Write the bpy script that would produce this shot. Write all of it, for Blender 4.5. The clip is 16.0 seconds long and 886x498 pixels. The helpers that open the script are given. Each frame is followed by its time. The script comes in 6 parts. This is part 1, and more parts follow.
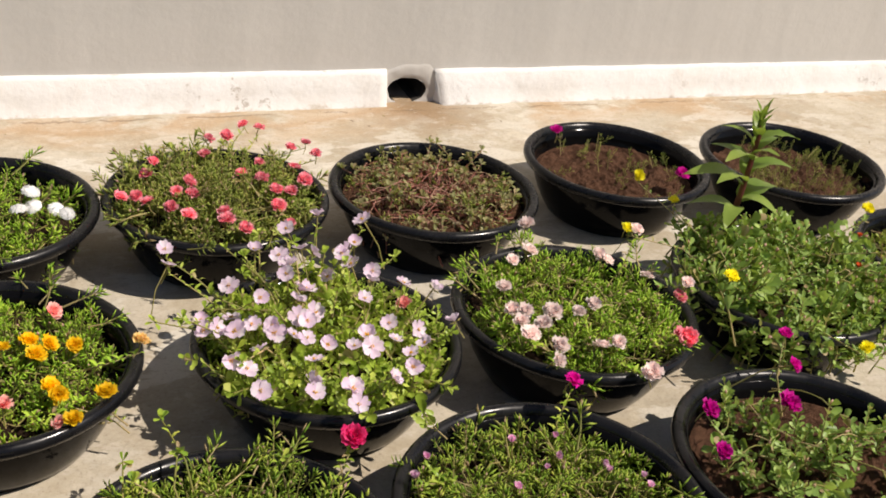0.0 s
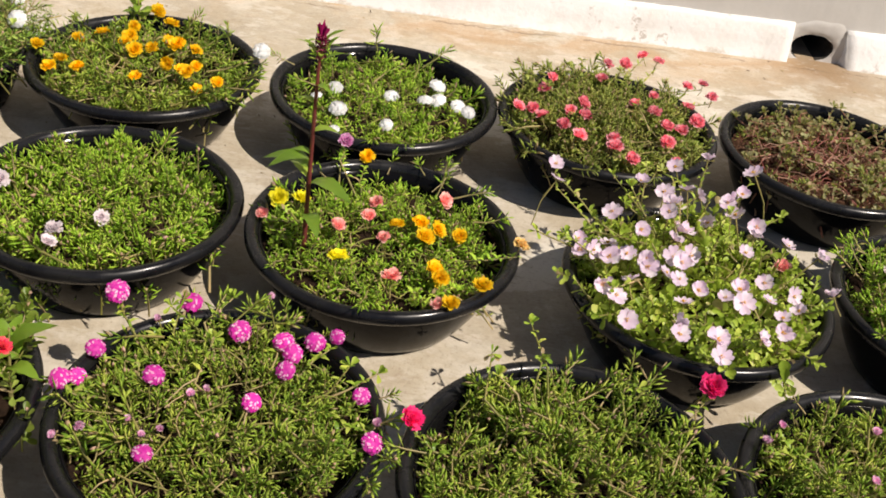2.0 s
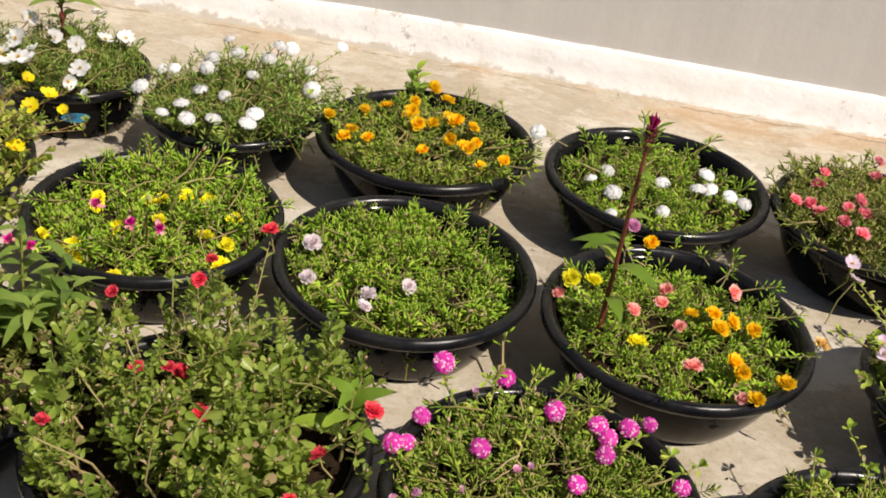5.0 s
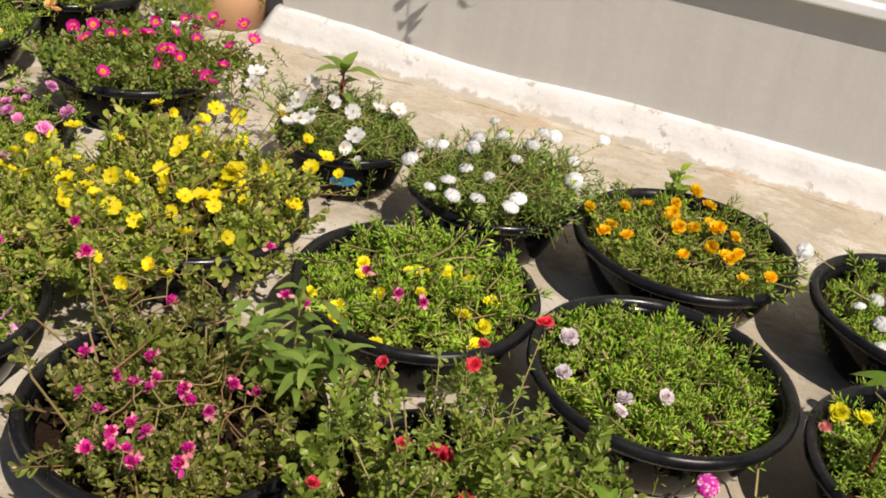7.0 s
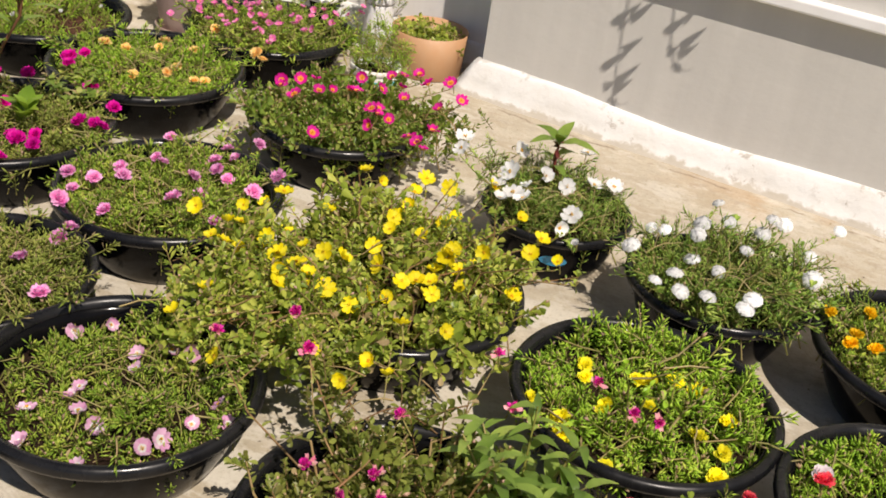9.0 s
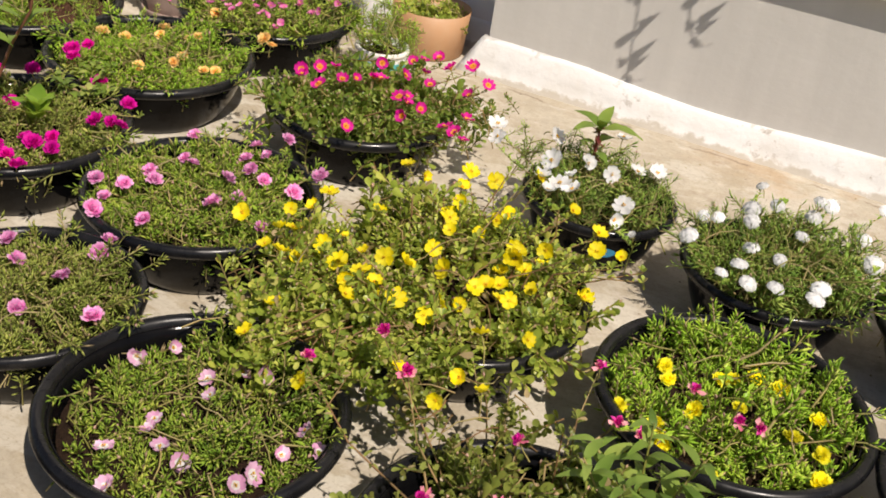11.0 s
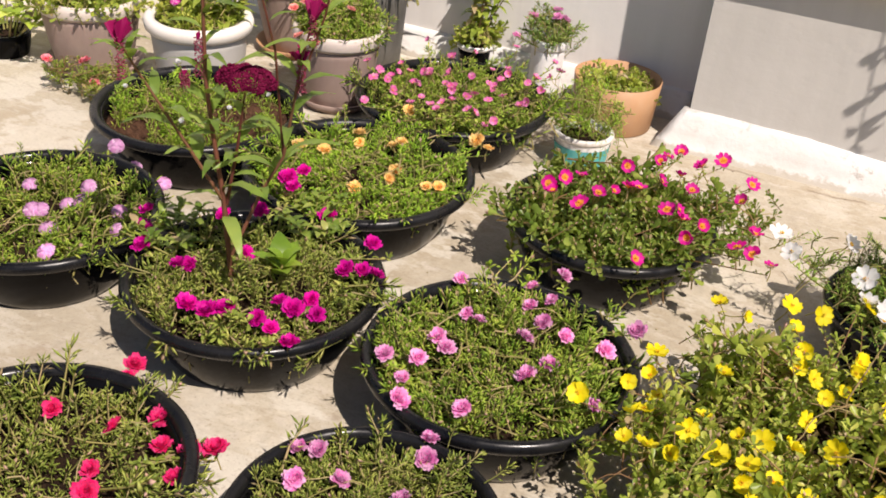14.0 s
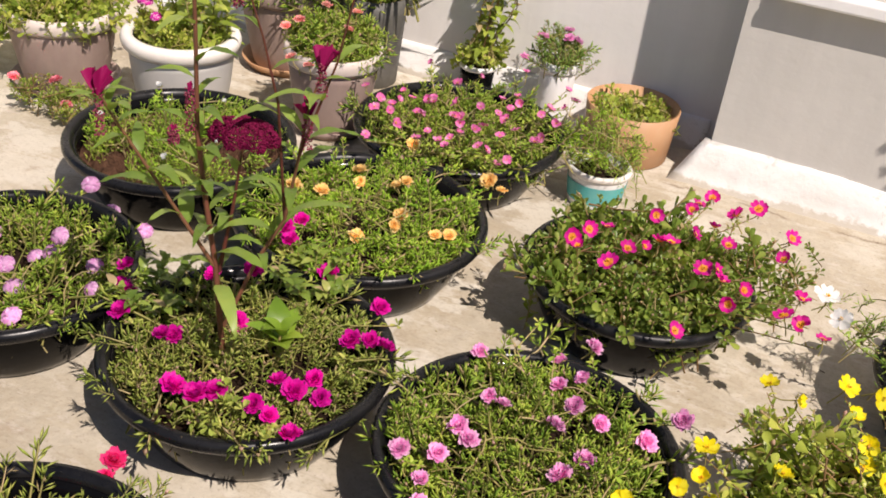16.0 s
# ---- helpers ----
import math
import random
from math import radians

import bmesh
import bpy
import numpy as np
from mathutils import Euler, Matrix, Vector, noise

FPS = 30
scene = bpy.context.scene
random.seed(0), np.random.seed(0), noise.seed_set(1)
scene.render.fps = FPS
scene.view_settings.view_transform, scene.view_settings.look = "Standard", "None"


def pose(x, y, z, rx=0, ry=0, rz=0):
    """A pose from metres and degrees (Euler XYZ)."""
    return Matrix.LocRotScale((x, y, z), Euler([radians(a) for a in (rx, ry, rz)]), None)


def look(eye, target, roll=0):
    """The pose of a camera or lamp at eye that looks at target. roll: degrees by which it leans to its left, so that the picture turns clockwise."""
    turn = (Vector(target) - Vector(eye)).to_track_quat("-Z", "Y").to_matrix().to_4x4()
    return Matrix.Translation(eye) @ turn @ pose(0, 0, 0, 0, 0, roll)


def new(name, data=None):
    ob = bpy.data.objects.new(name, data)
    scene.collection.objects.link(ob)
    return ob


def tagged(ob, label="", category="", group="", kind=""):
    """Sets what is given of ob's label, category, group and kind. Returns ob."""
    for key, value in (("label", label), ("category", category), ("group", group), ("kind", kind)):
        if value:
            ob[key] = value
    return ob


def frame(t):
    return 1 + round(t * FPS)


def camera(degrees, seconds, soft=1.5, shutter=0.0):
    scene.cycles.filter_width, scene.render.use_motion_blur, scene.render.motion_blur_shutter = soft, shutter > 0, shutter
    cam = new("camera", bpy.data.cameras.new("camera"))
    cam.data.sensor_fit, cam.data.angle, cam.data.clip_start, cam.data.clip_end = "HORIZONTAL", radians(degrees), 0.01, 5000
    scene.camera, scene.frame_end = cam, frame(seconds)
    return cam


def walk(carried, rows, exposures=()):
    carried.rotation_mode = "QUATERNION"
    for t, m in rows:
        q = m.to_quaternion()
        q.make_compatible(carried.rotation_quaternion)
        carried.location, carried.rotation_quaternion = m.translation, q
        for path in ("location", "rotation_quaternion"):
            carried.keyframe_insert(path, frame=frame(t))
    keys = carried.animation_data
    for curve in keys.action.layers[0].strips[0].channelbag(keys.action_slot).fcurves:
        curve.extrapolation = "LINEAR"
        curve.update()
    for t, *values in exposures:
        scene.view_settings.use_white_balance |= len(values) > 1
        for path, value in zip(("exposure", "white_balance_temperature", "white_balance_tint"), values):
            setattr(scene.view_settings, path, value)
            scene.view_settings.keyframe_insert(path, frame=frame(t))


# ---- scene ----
cam = camera(45.71, 16.0, soft=1.75)
PATH = [
    (0, (-0.040, -2.746, 1.145), (0.681, -1.147, 0.184), 7.35),
    (0.5, (-0.068, -2.743, 1.134), (0.440, -1.104, 0.106), 8.36),
    (1, (-0.084, -2.740, 1.128), (0.301, -1.106, 0.041), 8.40),
    (1.5, (-0.102, -2.744, 1.129), (0.163, -1.102, 0.019), 8.61),
    (2, (-0.134, -2.743, 1.130), (-0.004, -1.103, -0.008), 9.18),
    (2.5, (-0.199, -2.739, 1.134), (-0.116, -1.093, 0.000), 8.36),
    (3, (-0.231, -2.742, 1.139), (-0.119, -1.090, 0.018), 7.96),
    (3.5, (-0.274, -2.757, 1.140), (-0.164, -1.097, 0.030), 8.29),
    (4, (-0.326, -2.766, 1.134), (-0.297, -1.102, 0.025), 8.00),
    (6.5, (-0.482, -2.777, 1.127), (-0.883, -1.083, 0.142), 9.38),
    (7, (-0.528, -2.777, 1.125), (-1.051, -1.116, 0.142), 9.26),
    (7.5, (-0.597, -2.749, 1.128), (-1.268, -1.153, 0.127), 9.23),
    (8, (-0.698, -2.699, 1.126), (-1.421, -1.156, 0.078), 8.65),
    (8.5, (-0.728, -2.684, 1.137), (-1.480, -1.138, 0.115), 9.16),
    (9, (-0.754, -2.675, 1.142), (-1.521, -1.111, 0.160), 8.80),
    (11.5, (-1.058, -2.691, 1.130), (-1.674, -1.108, 0.075), 9.05),
    (12, (-1.111, -2.672, 1.129), (-1.743, -1.116, 0.043), 9.68),
    (12.5, (-1.234, -2.615, 1.131), (-1.922, -1.088, 0.038), 8.86),
    (13, (-1.392, -2.573, 1.145), (-2.108, -1.054, 0.059), 8.02),
    (13.5, (-1.576, -2.587, 1.154), (-2.233, -1.014, 0.109), 5.89),
    (14, (-1.678, -2.580, 1.162), (-2.302, -0.986, 0.129), 5.57),
    (14.5, (-1.720, -2.501, 1.170), (-2.345, -0.896, 0.153), 5.87),
    (15, (-1.733, -2.412, 1.169), (-2.352, -0.801, 0.158), 5.50),
    (15.5, (-1.758, -2.368, 1.161), (-2.348, -0.762, 0.126), 5.74),
    (16, (-1.846, -2.390, 1.165), (-2.412, -0.787, 0.112), 7.19),
]
EXPOSURES = [(0.0, 0.08), (2.0, 0.18), (4.0, 0.16), (7.0, 0.05), (9.0, 0.10), (11.5, 0.13), (12.5, 0.27), (14.5, 0.25), (16.0, 0.23)]
walk(cam, [(t, look(eye, target, roll)) for t, eye, target, roll in PATH], exposures=[(t, e, 6700 if t > 13 else 6800, 19 if t > 13 else 15) for t, e in EXPOSURES])

# ---- light ----
SUN_TO = Vector((0.59, -0.44, 1.0)).normalized()
world = bpy.data.worlds.new("sky")
world.use_nodes = True
scene.world = world
sky = world.node_tree.nodes.new("ShaderNodeTexSky")
sky.sky_type, sky.sun_disc = "NISHITA", False
sky.sun_elevation = math.asin(SUN_TO.z)
sky.sun_rotation = math.atan2(SUN_TO.x, SUN_TO.y)
back = world.node_tree.nodes["Background"]
back.inputs["Strength"].default_value = 0.068
world.node_tree.links.new(sky.outputs["Color"], back.inputs["Color"])
sun = new("sun", bpy.data.lights.new("sun", "SUN"))
sun.data.energy, sun.data.angle, sun.data.color = 5.0, radians(0.55), (1.0, 0.945, 0.84)
sun.matrix_world = look(SUN_TO * 10, (0, 0, 0))


# ---- materials ----
def material(name, rough=0.6, spec=0.4):
    m = bpy.data.materials.new(name)
    m.use_nodes = True
    b = m.node_tree.nodes["Principled BSDF"]
    b.inputs["Roughness"].default_value = rough
    b.inputs["Specular IOR Level"].default_value = spec
    return m, m.node_tree.nodes, m.node_tree.links, b


def noise_node(nodes, links, scale, detail=5, rough=0.55, vec=None, stretch=None):
    n = nodes.new("ShaderNodeTexNoise")
    n.inputs["Scale"].default_value, n.inputs["Detail"].default_value, n.inputs["Roughness"].default_value = scale, detail, rough
    if vec is None:
        vec = nodes.new("ShaderNodeTexCoord").outputs["Object"]
    if stretch:
        mp = nodes.new("ShaderNodeMapping")
        mp.inputs["Scale"].default_value = stretch
        links.new(vec, mp.inputs["Vector"])
        vec = mp.outputs["Vector"]
    links.new(vec, n.inputs["Vector"])
    return n.outputs["Fac"]


def ramp(nodes, links, fac, stops):
    r = nodes.new("ShaderNodeValToRGB")
    while len(r.color_ramp.elements) < len(stops):
        r.color_ramp.elements.new(0.5)
    for el, (p, c) in zip(r.color_ramp.elements, stops):
        el.position, el.color = p, (*c, 1) if len(c) == 3 else c
    links.new(fac, r.inputs["Fac"])
    return r.outputs["Color"]


def mix(nodes, links, fac, a, b, kind="MIX"):
    m = nodes.new("ShaderNodeMix")
    m.data_type, m.blend_type = "RGBA", kind
    for sock, v in ((m.inputs[0], fac), (m.inputs[6], a), (m.inputs[7], b)):
        if isinstance(v, (int, float)):
            sock.default_value = v
        elif isinstance(v, tuple):
            sock.default_value = (*v, 1)
        else:
            links.new(v, sock)
    return m.outputs[2]


def bump(nodes, links, b, height, strength, distance):
    n = nodes.new("ShaderNodeBump")
    n.inputs["Strength"].default_value, n.inputs["Distance"].default_value = strength, distance
    links.new(height, n.inputs["Height"])
    links.new(n.outputs["Normal"], b.inputs["Normal"])


def make_floor_material():
    m, nd, ln, b = material("weathered_concrete", 0.85, 0.25)
    big = noise_node(nd, ln, 2.2, 6)
    fine = noise_node(nd, ln, 38, 8, 0.7)
    base = ramp(nd, ln, big, [(0.30, (0.30, 0.262, 0.20)), (0.5, (0.41, 0.368, 0.295)), (0.72, (0.50, 0.46, 0.38))])
    base = mix(nd, ln, 0.32, base, ramp(nd, ln, fine, [(0.3, (0.42, 0.40, 0.37)), (0.7, (0.85, 0.82, 0.78))]), "OVERLAY")
    tan = ramp(nd, ln, noise_node(nd, ln, 5.5, 9, 0.68), [(0.47, (0, 0, 0)), (0.60, (0.8, 0.8, 0.8))])
    base = mix(nd, ln, tan, base, (0.38, 0.32, 0.23))
    chalk = ramp(nd, ln, noise_node(nd, ln, 4.2, 8, 0.65, stretch=(1.0, 1.6, 1)), [(0.51, (0, 0, 0)), (0.555, (0.85, 0.85, 0.85))])
    wide = ramp(nd, ln, noise_node(nd, ln, 0.9, 4), [(0.36, (0.15, 0.15, 0.15)), (0.62, (1, 1, 1))])
    chalk = mix(nd, ln, 1.0, chalk, wide, "MULTIPLY")
    base = mix(nd, ln, chalk, base, (0.60, 0.565, 0.49))
    # rust-brown water stain that runs along the foot of the wall
    sep = nd.new("ShaderNodeSeparateXYZ")
    ln.new(nd.new("ShaderNodeTexCoord").outputs["Object"], sep.inputs[0])
    wob = noise_node(nd, ln, 3.5, 5, 0.6, stretch=(0.6, 1.5, 1))
    edge = nd.new("ShaderNodeMath")
    edge.operation = "MULTIPLY_ADD"
    ln.new(wob, edge.inputs[0])
    edge.inputs[1].default_value = 0.75
    ln.new(sep.outputs["Y"], edge.inputs[2])
    stain = ramp(nd, ln, edge.outputs[0], [(0.12, (0, 0, 0)), (0.36, (0.75, 0.75, 0.75)), (0.45, (0.5, 0.5, 0.5))])
    patch = ramp(nd, ln, noise_node(nd, ln, 1.9, 7, 0.62), [(0.47, (0, 0, 0)), (0.55, (1, 1, 1))])
    amount = mix(nd, ln, 1.0, stain, patch, "MULTIPLY")
    side = nd.new("ShaderNodeMapRange")
    ln.new(sep.outputs["X"], side.inputs["Value"])
    side.inputs["From Min"].default_value, side.inputs["From Max"].default_value = -1.55, -1.0
    amount = mix(nd, ln, 1.0, amount, side.outputs[0], "MULTIPLY")
    base = mix(nd, ln, amount, base, (0.42, 0.275, 0.15))
    # brown run-off below the drain and the dark broken joint at the skirting
    away = nd.new("ShaderNodeVectorMath")
    away.operation = "DISTANCE"
    ln.new(nd.new("ShaderNodeTexCoord").outputs["Object"], away.inputs[0])
    away.inputs[1].default_value = (1.06, -0.03, 0)
    spread = nd.new("ShaderNodeMath")
    spread.operation = "MULTIPLY_ADD"
    ln.new(noise_node(nd, ln, 6, 8, 0.7), spread.inputs[0])
    spread.inputs[1].default_value = 0.35
    ln.new(away.outputs["Value"], spread.inputs[2])
    base = mix(nd, ln, ramp(nd, ln, spread.outputs[0], [(0.20, (0.85, 0.85, 0.85)), (0.40, (0, 0, 0))]), base, (0.27, 0.175, 0.095))
    joint = nd.new("ShaderNodeMath")
    joint.operation = "MULTIPLY_ADD"
    ln.new(noise_node(nd, ln, 8, 8, 0.75, stretch=(1, 0.2, 1)), joint.inputs[0])
    joint.inputs[1].default_value = 0.09
    ln.new(sep.outputs["Y"], joint.inputs[2])
    line = ramp(nd, ln, joint.outputs[0], [(0.006, (0, 0, 0)), (0.012, (0.8, 0.8, 0.8)), (0.018, (0, 0, 0))])
    broken = ramp(nd, ln, noise_node(nd, ln, 7, 4), [(0.47, (0, 0, 0)), (0.53, (1, 1, 1))])
    base = mix(nd, ln, mix(nd, ln, 1.0, line, broken, "MULTIPLY"), base, (0.16, 0.11, 0.07))
    blot = ramp(nd, ln, noise_node(nd, ln, 9, 7, 0.7), [(0.60, (0, 0, 0)), (0.70, (0.55, 0.55, 0.55))])
    base = mix(nd, ln, blot, base, (0.30, 0.225, 0.16))
    flake = ramp(nd, ln, noise_node(nd, ln, 19, 9, 0.75, stretch=(0.7, 1.5, 1)), [(0.55, (0, 0, 0)), (0.60, (0.4, 0.4, 0.4))])
    base = mix(nd, ln, flake, base, (0.55, 0.495, 0.43))
    crack = ramp(nd, ln, noise_node(nd, ln, 3.2, 7, 0.6, stretch=(0.5, 1.6, 1)), [(0.487, (0, 0, 0)), (0.496, (0.25, 0.25, 0.25)), (0.505, (0, 0, 0))])
    base = mix(nd, ln, crack, base, (0.25, 0.20, 0.14))
    grit = ramp(nd, ln, noise_node(nd, ln, 130, 6, 0.8), [(0.36, (0.5, 0.5, 0.5)), (0.46, (0, 0, 0))])
    base = mix(nd, ln, grit, base, (0.22, 0.17, 0.12))
    ln.new(base, b.inputs["Base Color"])
    bump(nd, ln, b, noise_node(nd, ln, 55, 8, 0.7), 0.5, 0.006)
    return m


def make_wall_material(name, tone):
    m, nd, ln, b = material(name, 0.75, 0.3)
    streak = noise_node(nd, ln, 5, 5, 0.6, stretch=(3, 1, 0.25))
    fine = noise_node(nd, ln, 30, 6)
    base = ramp(nd, ln, streak, [(0.3, tuple(0.93 * c for c in tone)), (0.55, tone), (0.75, tuple(1.05 * c for c in tone))])
    scuff = ramp(nd, ln, noise_node(nd, ln, 14, 8, 0.75), [(0.68, (0, 0, 0)), (0.74, (0.6, 0.6, 0.6))])
    base = mix(nd, ln, scuff, base, tuple(0.88 * c for c in tone))
    drip = ramp(nd, ln, noise_node(nd, ln, 9, 6, 0.7, stretch=(1.5, 1, 0.3)), [(0.63, (0, 0, 0)), (0.74, (0.5, 0.5, 0.5))])
    base = mix(nd, ln, drip, base, tuple(1.12 * c for c in tone))
    # trowel sweeps, scabs and nicks in the plaster
    sweep = noise_node(nd, ln, 3.5, 9, 0.72, stretch=(0.45, 1, 1.6))
    base = mix(nd, ln, ramp(nd, ln, sweep, [(0.40, (0.35, 0.35, 0.35)), (0.56, (0, 0, 0))]), base, tuple(0.91 * c for c in tone))
    nick = ramp(nd, ln, noise_node(nd, ln, 17, 10, 0.82, stretch=(1, 1, 0.8)), [(0.715, (0, 0, 0)), (0.735, (1, 1, 1))])
    base = mix(nd, ln, nick, base, tuple(0.6 * c for c in tone))
    ln.new(base, b.inputs["Base Color"])
    bump(nd, ln, b, mix(nd, ln, 0.5, fine, sweep), 0.35, 0.006)
    return m


def make_skirting_material():
    m, nd, ln, b = material("flaking_white_paint", 0.75, 0.25)
    sep = nd.new("ShaderNodeSeparateXYZ")
    ln.new(nd.new("ShaderNodeTexCoord").outputs["Object"], sep.inputs[0])
    chip = ramp(nd, ln, noise_node(nd, ln, 22, 9, 0.75), [(0.56, (0, 0, 0)), (0.61, (1, 1, 1))])
    where = ramp(nd, ln, noise_node(nd, ln, 3.0, 3), [(0.48, (0, 0, 0)), (0.60, (1, 1, 1))])
    amount = mix(nd, ln, 1.0, chip, where, "MULTIPLY")
    base = ramp(nd, ln, noise_node(nd, ln, 7, 8, 0.7), [(0.33, (0.66, 0.64, 0.605)), (0.5, (0.71, 0.70, 0.68)), (0.68, (0.74, 0.735, 0.725))])
    base = mix(nd, ln, amount, base, (0.45, 0.41, 0.365))
    # worn ragged foot where the paint runs out on the concrete
    foot = nd.new("ShaderNodeMath")
    foot.operation = "MULTIPLY_ADD"
    ln.new(noise_node(nd, ln, 14, 7, 0.7), foot.inputs[0])
    foot.inputs[1].default_value = 0.085
    bare = nd.new("ShaderNodeMapRange")
    ln.new(sep.outputs["X"], bare.inputs["Value"])
    for key, value in (("From Min", -1.1), ("From Max", 0.0), ("To Min", -0.016), ("To Max", 0.0)):
        bare.inputs[key].default_value = value
    low = nd.new("ShaderNodeMath")
    ln.new(sep.outputs["Z"], low.inputs[0])
    ln.new(bare.outputs[0], low.inputs[1])
    ln.new(low.outputs[0], foot.inputs[2])
    worn = ramp(nd, ln, foot.outputs[0], [(0.036, (0.85, 0.85, 0.85)), (0.046, (0, 0, 0))])
    base = mix(nd, ln, worn, base, (0.46, 0.41, 0.335))
    brow = nd.new("ShaderNodeMath")
    brow.operation = "MULTIPLY_ADD"
    ln.new(noise_node(nd, ln, 11, 9, 0.75), brow.inputs[0])
    brow.inputs[1].default_value = 0.10
    ln.new(sep.outputs["Z"], brow.inputs[2])
    flaked = ramp(nd, ln, brow.outputs[0], [(0.160, (0, 0, 0)), (0.166, (0.8, 0.8, 0.8))])
    base = mix(nd, ln, flaked, base, (0.46, 0.435, 0.40))
    grime = ramp(nd, ln, noise_node(nd, ln, 6, 8, 0.75, stretch=(1, 1, 2)), [(0.58, (0, 0, 0)), (0.74, (0.5, 0.5, 0.5))])
    base = mix(nd, ln, grime, base, (0.52, 0.48, 0.42))
    ln.new(base, b.inputs["Base Color"])
    bump(nd, ln, b, noise_node(nd, ln, 20, 6, 0.6), 0.5, 0.008)
    return m


def make_plastic(name, base, dust, rough=0.32, amount=0.35, uneven=0.2):
    m, nd, ln, b = material(name, rough, 0.5)
    d = ramp(nd, ln, noise_node(nd, ln, 9, 7, 0.7, stretch=(1, 1, 0.5)), [(0.42, (0, 0, 0)), (0.75, (amount, amount, amount))])
    ln.new(mix(nd, ln, d, base, dust), b.inputs["Base Color"])
    r = ramp(nd, ln, noise_node(nd, ln, 25, 5), [(0.3, (rough - 0.08,) * 3), (0.7, (rough + uneven,) * 3)])
    ln.new(r, b.inputs["Roughness"])
    bump(nd, ln, b, noise_node(nd, ln, 60, 4), 0.12, 0.002)
    return m


def make_leaf(name, dark, mid, light, rough=0.36, dry=0.0):
    """Leaf tissue: the tone changes from leaf to leaf, and some light passes through."""
    m, nd, ln, b = material(name, rough, 0.3)
    rnd = nd.new("ShaderNodeNewGeometry").outputs["Random Per Island"]
    col = ramp(nd, ln, rnd, [(0.0, dark), (0.5, mid), (1.0, light)])
    patchy = ramp(nd, ln, noise_node(nd, ln, 14, 3), [(0.33, (0.66, 0.74, 0.62)), (0.5, (0.95, 0.97, 0.9)), (0.68, (1.25, 1.12, 1.1))])
    col = mix(nd, ln, 0.8, col, patchy, "MULTIPLY")
    if dry:
        old = ramp(nd, ln, rnd, [(1 - dry - 0.02, (0, 0, 0)), (1 - dry, (1, 1, 1))])
        col = mix(nd, ln, old, col, (0.42, 0.31, 0.17))
    ln.new(col, b.inputs["Base Color"])
    tr = nd.new("ShaderNodeBsdfTranslucent")
    ln.new(mix(nd, ln, 0.5, col, (0.48, 0.62, 0.06)), tr.inputs["Color"])
    ms = nd.new("ShaderNodeMixShader")
    ms.inputs[0].default_value = 0.35
    ln.new(b.outputs[0], ms.inputs[1])
    ln.new(tr.outputs[0], ms.inputs[2])
    ln.new(ms.outputs[0], nd["Material Output"].inputs["Surface"])
    return m


def make_petal(name, colour, pale=None, spread=0.35):
    m, nd, ln, b = material(name, 0.55, 0.25)
    pale = pale or tuple(min(1, c * 1.25 + 0.05) for c in colour)
    isl = nd.new("ShaderNodeNewGeometry").outputs["Random Per Island"]
    col = mix(nd, ln, ramp(nd, ln, isl, [(0.2, (0, 0, 0)), (1.0, (spread * 2,) * 3)]), colour, pale)
    hv = nd.new("ShaderNodeHueSaturation")
    rv = nd.new("ShaderNodeMapRange")
    rv.inputs["To Min"].default_value, rv.inputs["To Max"].default_value = 0.82, 1.15
    ln.new(nd.new("ShaderNodeObjectInfo").outputs["Random"], rv.inputs["Value"])
    ln.new(rv.outputs[0], hv.inputs["Value"])
    ln.new(col, hv.inputs["Color"])
    ln.new(hv.outputs[0], b.inputs["Base Color"])
    tr = nd.new("ShaderNodeBsdfTranslucent")
    ln.new(hv.outputs[0], tr.inputs["Color"])
    ms = nd.new("ShaderNodeMixShader")
    ms.inputs[0].default_value = 0.44
    ln.new(b.outputs[0], ms.inputs[1])
    ln.new(tr.outputs[0], ms.inputs[2])
    ln.new(ms.outputs[0], nd["Material Output"].inputs["Surface"])
    return m


def make_soil(name, a, b2):
    m, nd, ln, b = material(name, 0.95, 0.1)
    n = noise_node(nd, ln, 60, 8, 0.75)
    col = ramp(nd, ln, n, [(0.3, a), (0.7, b2)])
    ln.new(col, b.inputs["Base Color"])
    bump(nd, ln, b, noise_node(nd, ln, 90, 8, 0.8), 1.0, 0.012)
    return m


FLOOR_MAT, WALL_MAT, SKIRT_MAT = make_floor_material(), make_wall_material("grey_wall_paint", (0.548, 0.527, 0.492)), make_skirting_material()
RECESS_MAT = make_wall_material("whitish_wall_paint", (0.74, 0.715, 0.69))
BLACK = make_plastic("black_plastic", (0.003, 0.003, 0.0035), (0.16, 0.145, 0.125), 0.13, 0.02, 0.05)
BLACK_RIM = make_plastic("dusty_black_plastic", (0.005, 0.005, 0.006), (0.22, 0.21, 0.19), 0.22, 0.05)
BLACK_RIM.node_tree.nodes["Principled BSDF"].inputs["Specular IOR Level"].default_value = 0.28
BLACK.node_tree.nodes["Principled BSDF"].inputs["Specular IOR Level"].default_value = 0.1
MAUVE = make_plastic("mauve_grey_plastic", (0.275, 0.195, 0.17), (0.40, 0.31, 0.26), 0.55, 0.6)
CREAM = make_plastic("cream_plastic", (0.74, 0.70, 0.65), (0.50, 0.42, 0.34), 0.45, 0.35)
GREYPOT = make_plastic("pale_grey_plastic", (0.44, 0.43, 0.41), (0.55, 0.51, 0.46), 0.5, 0.5)
TAN = make_plastic("tan_plastic", (0.46, 0.245, 0.12), (0.45, 0.32, 0.21), 0.5, 0.5)
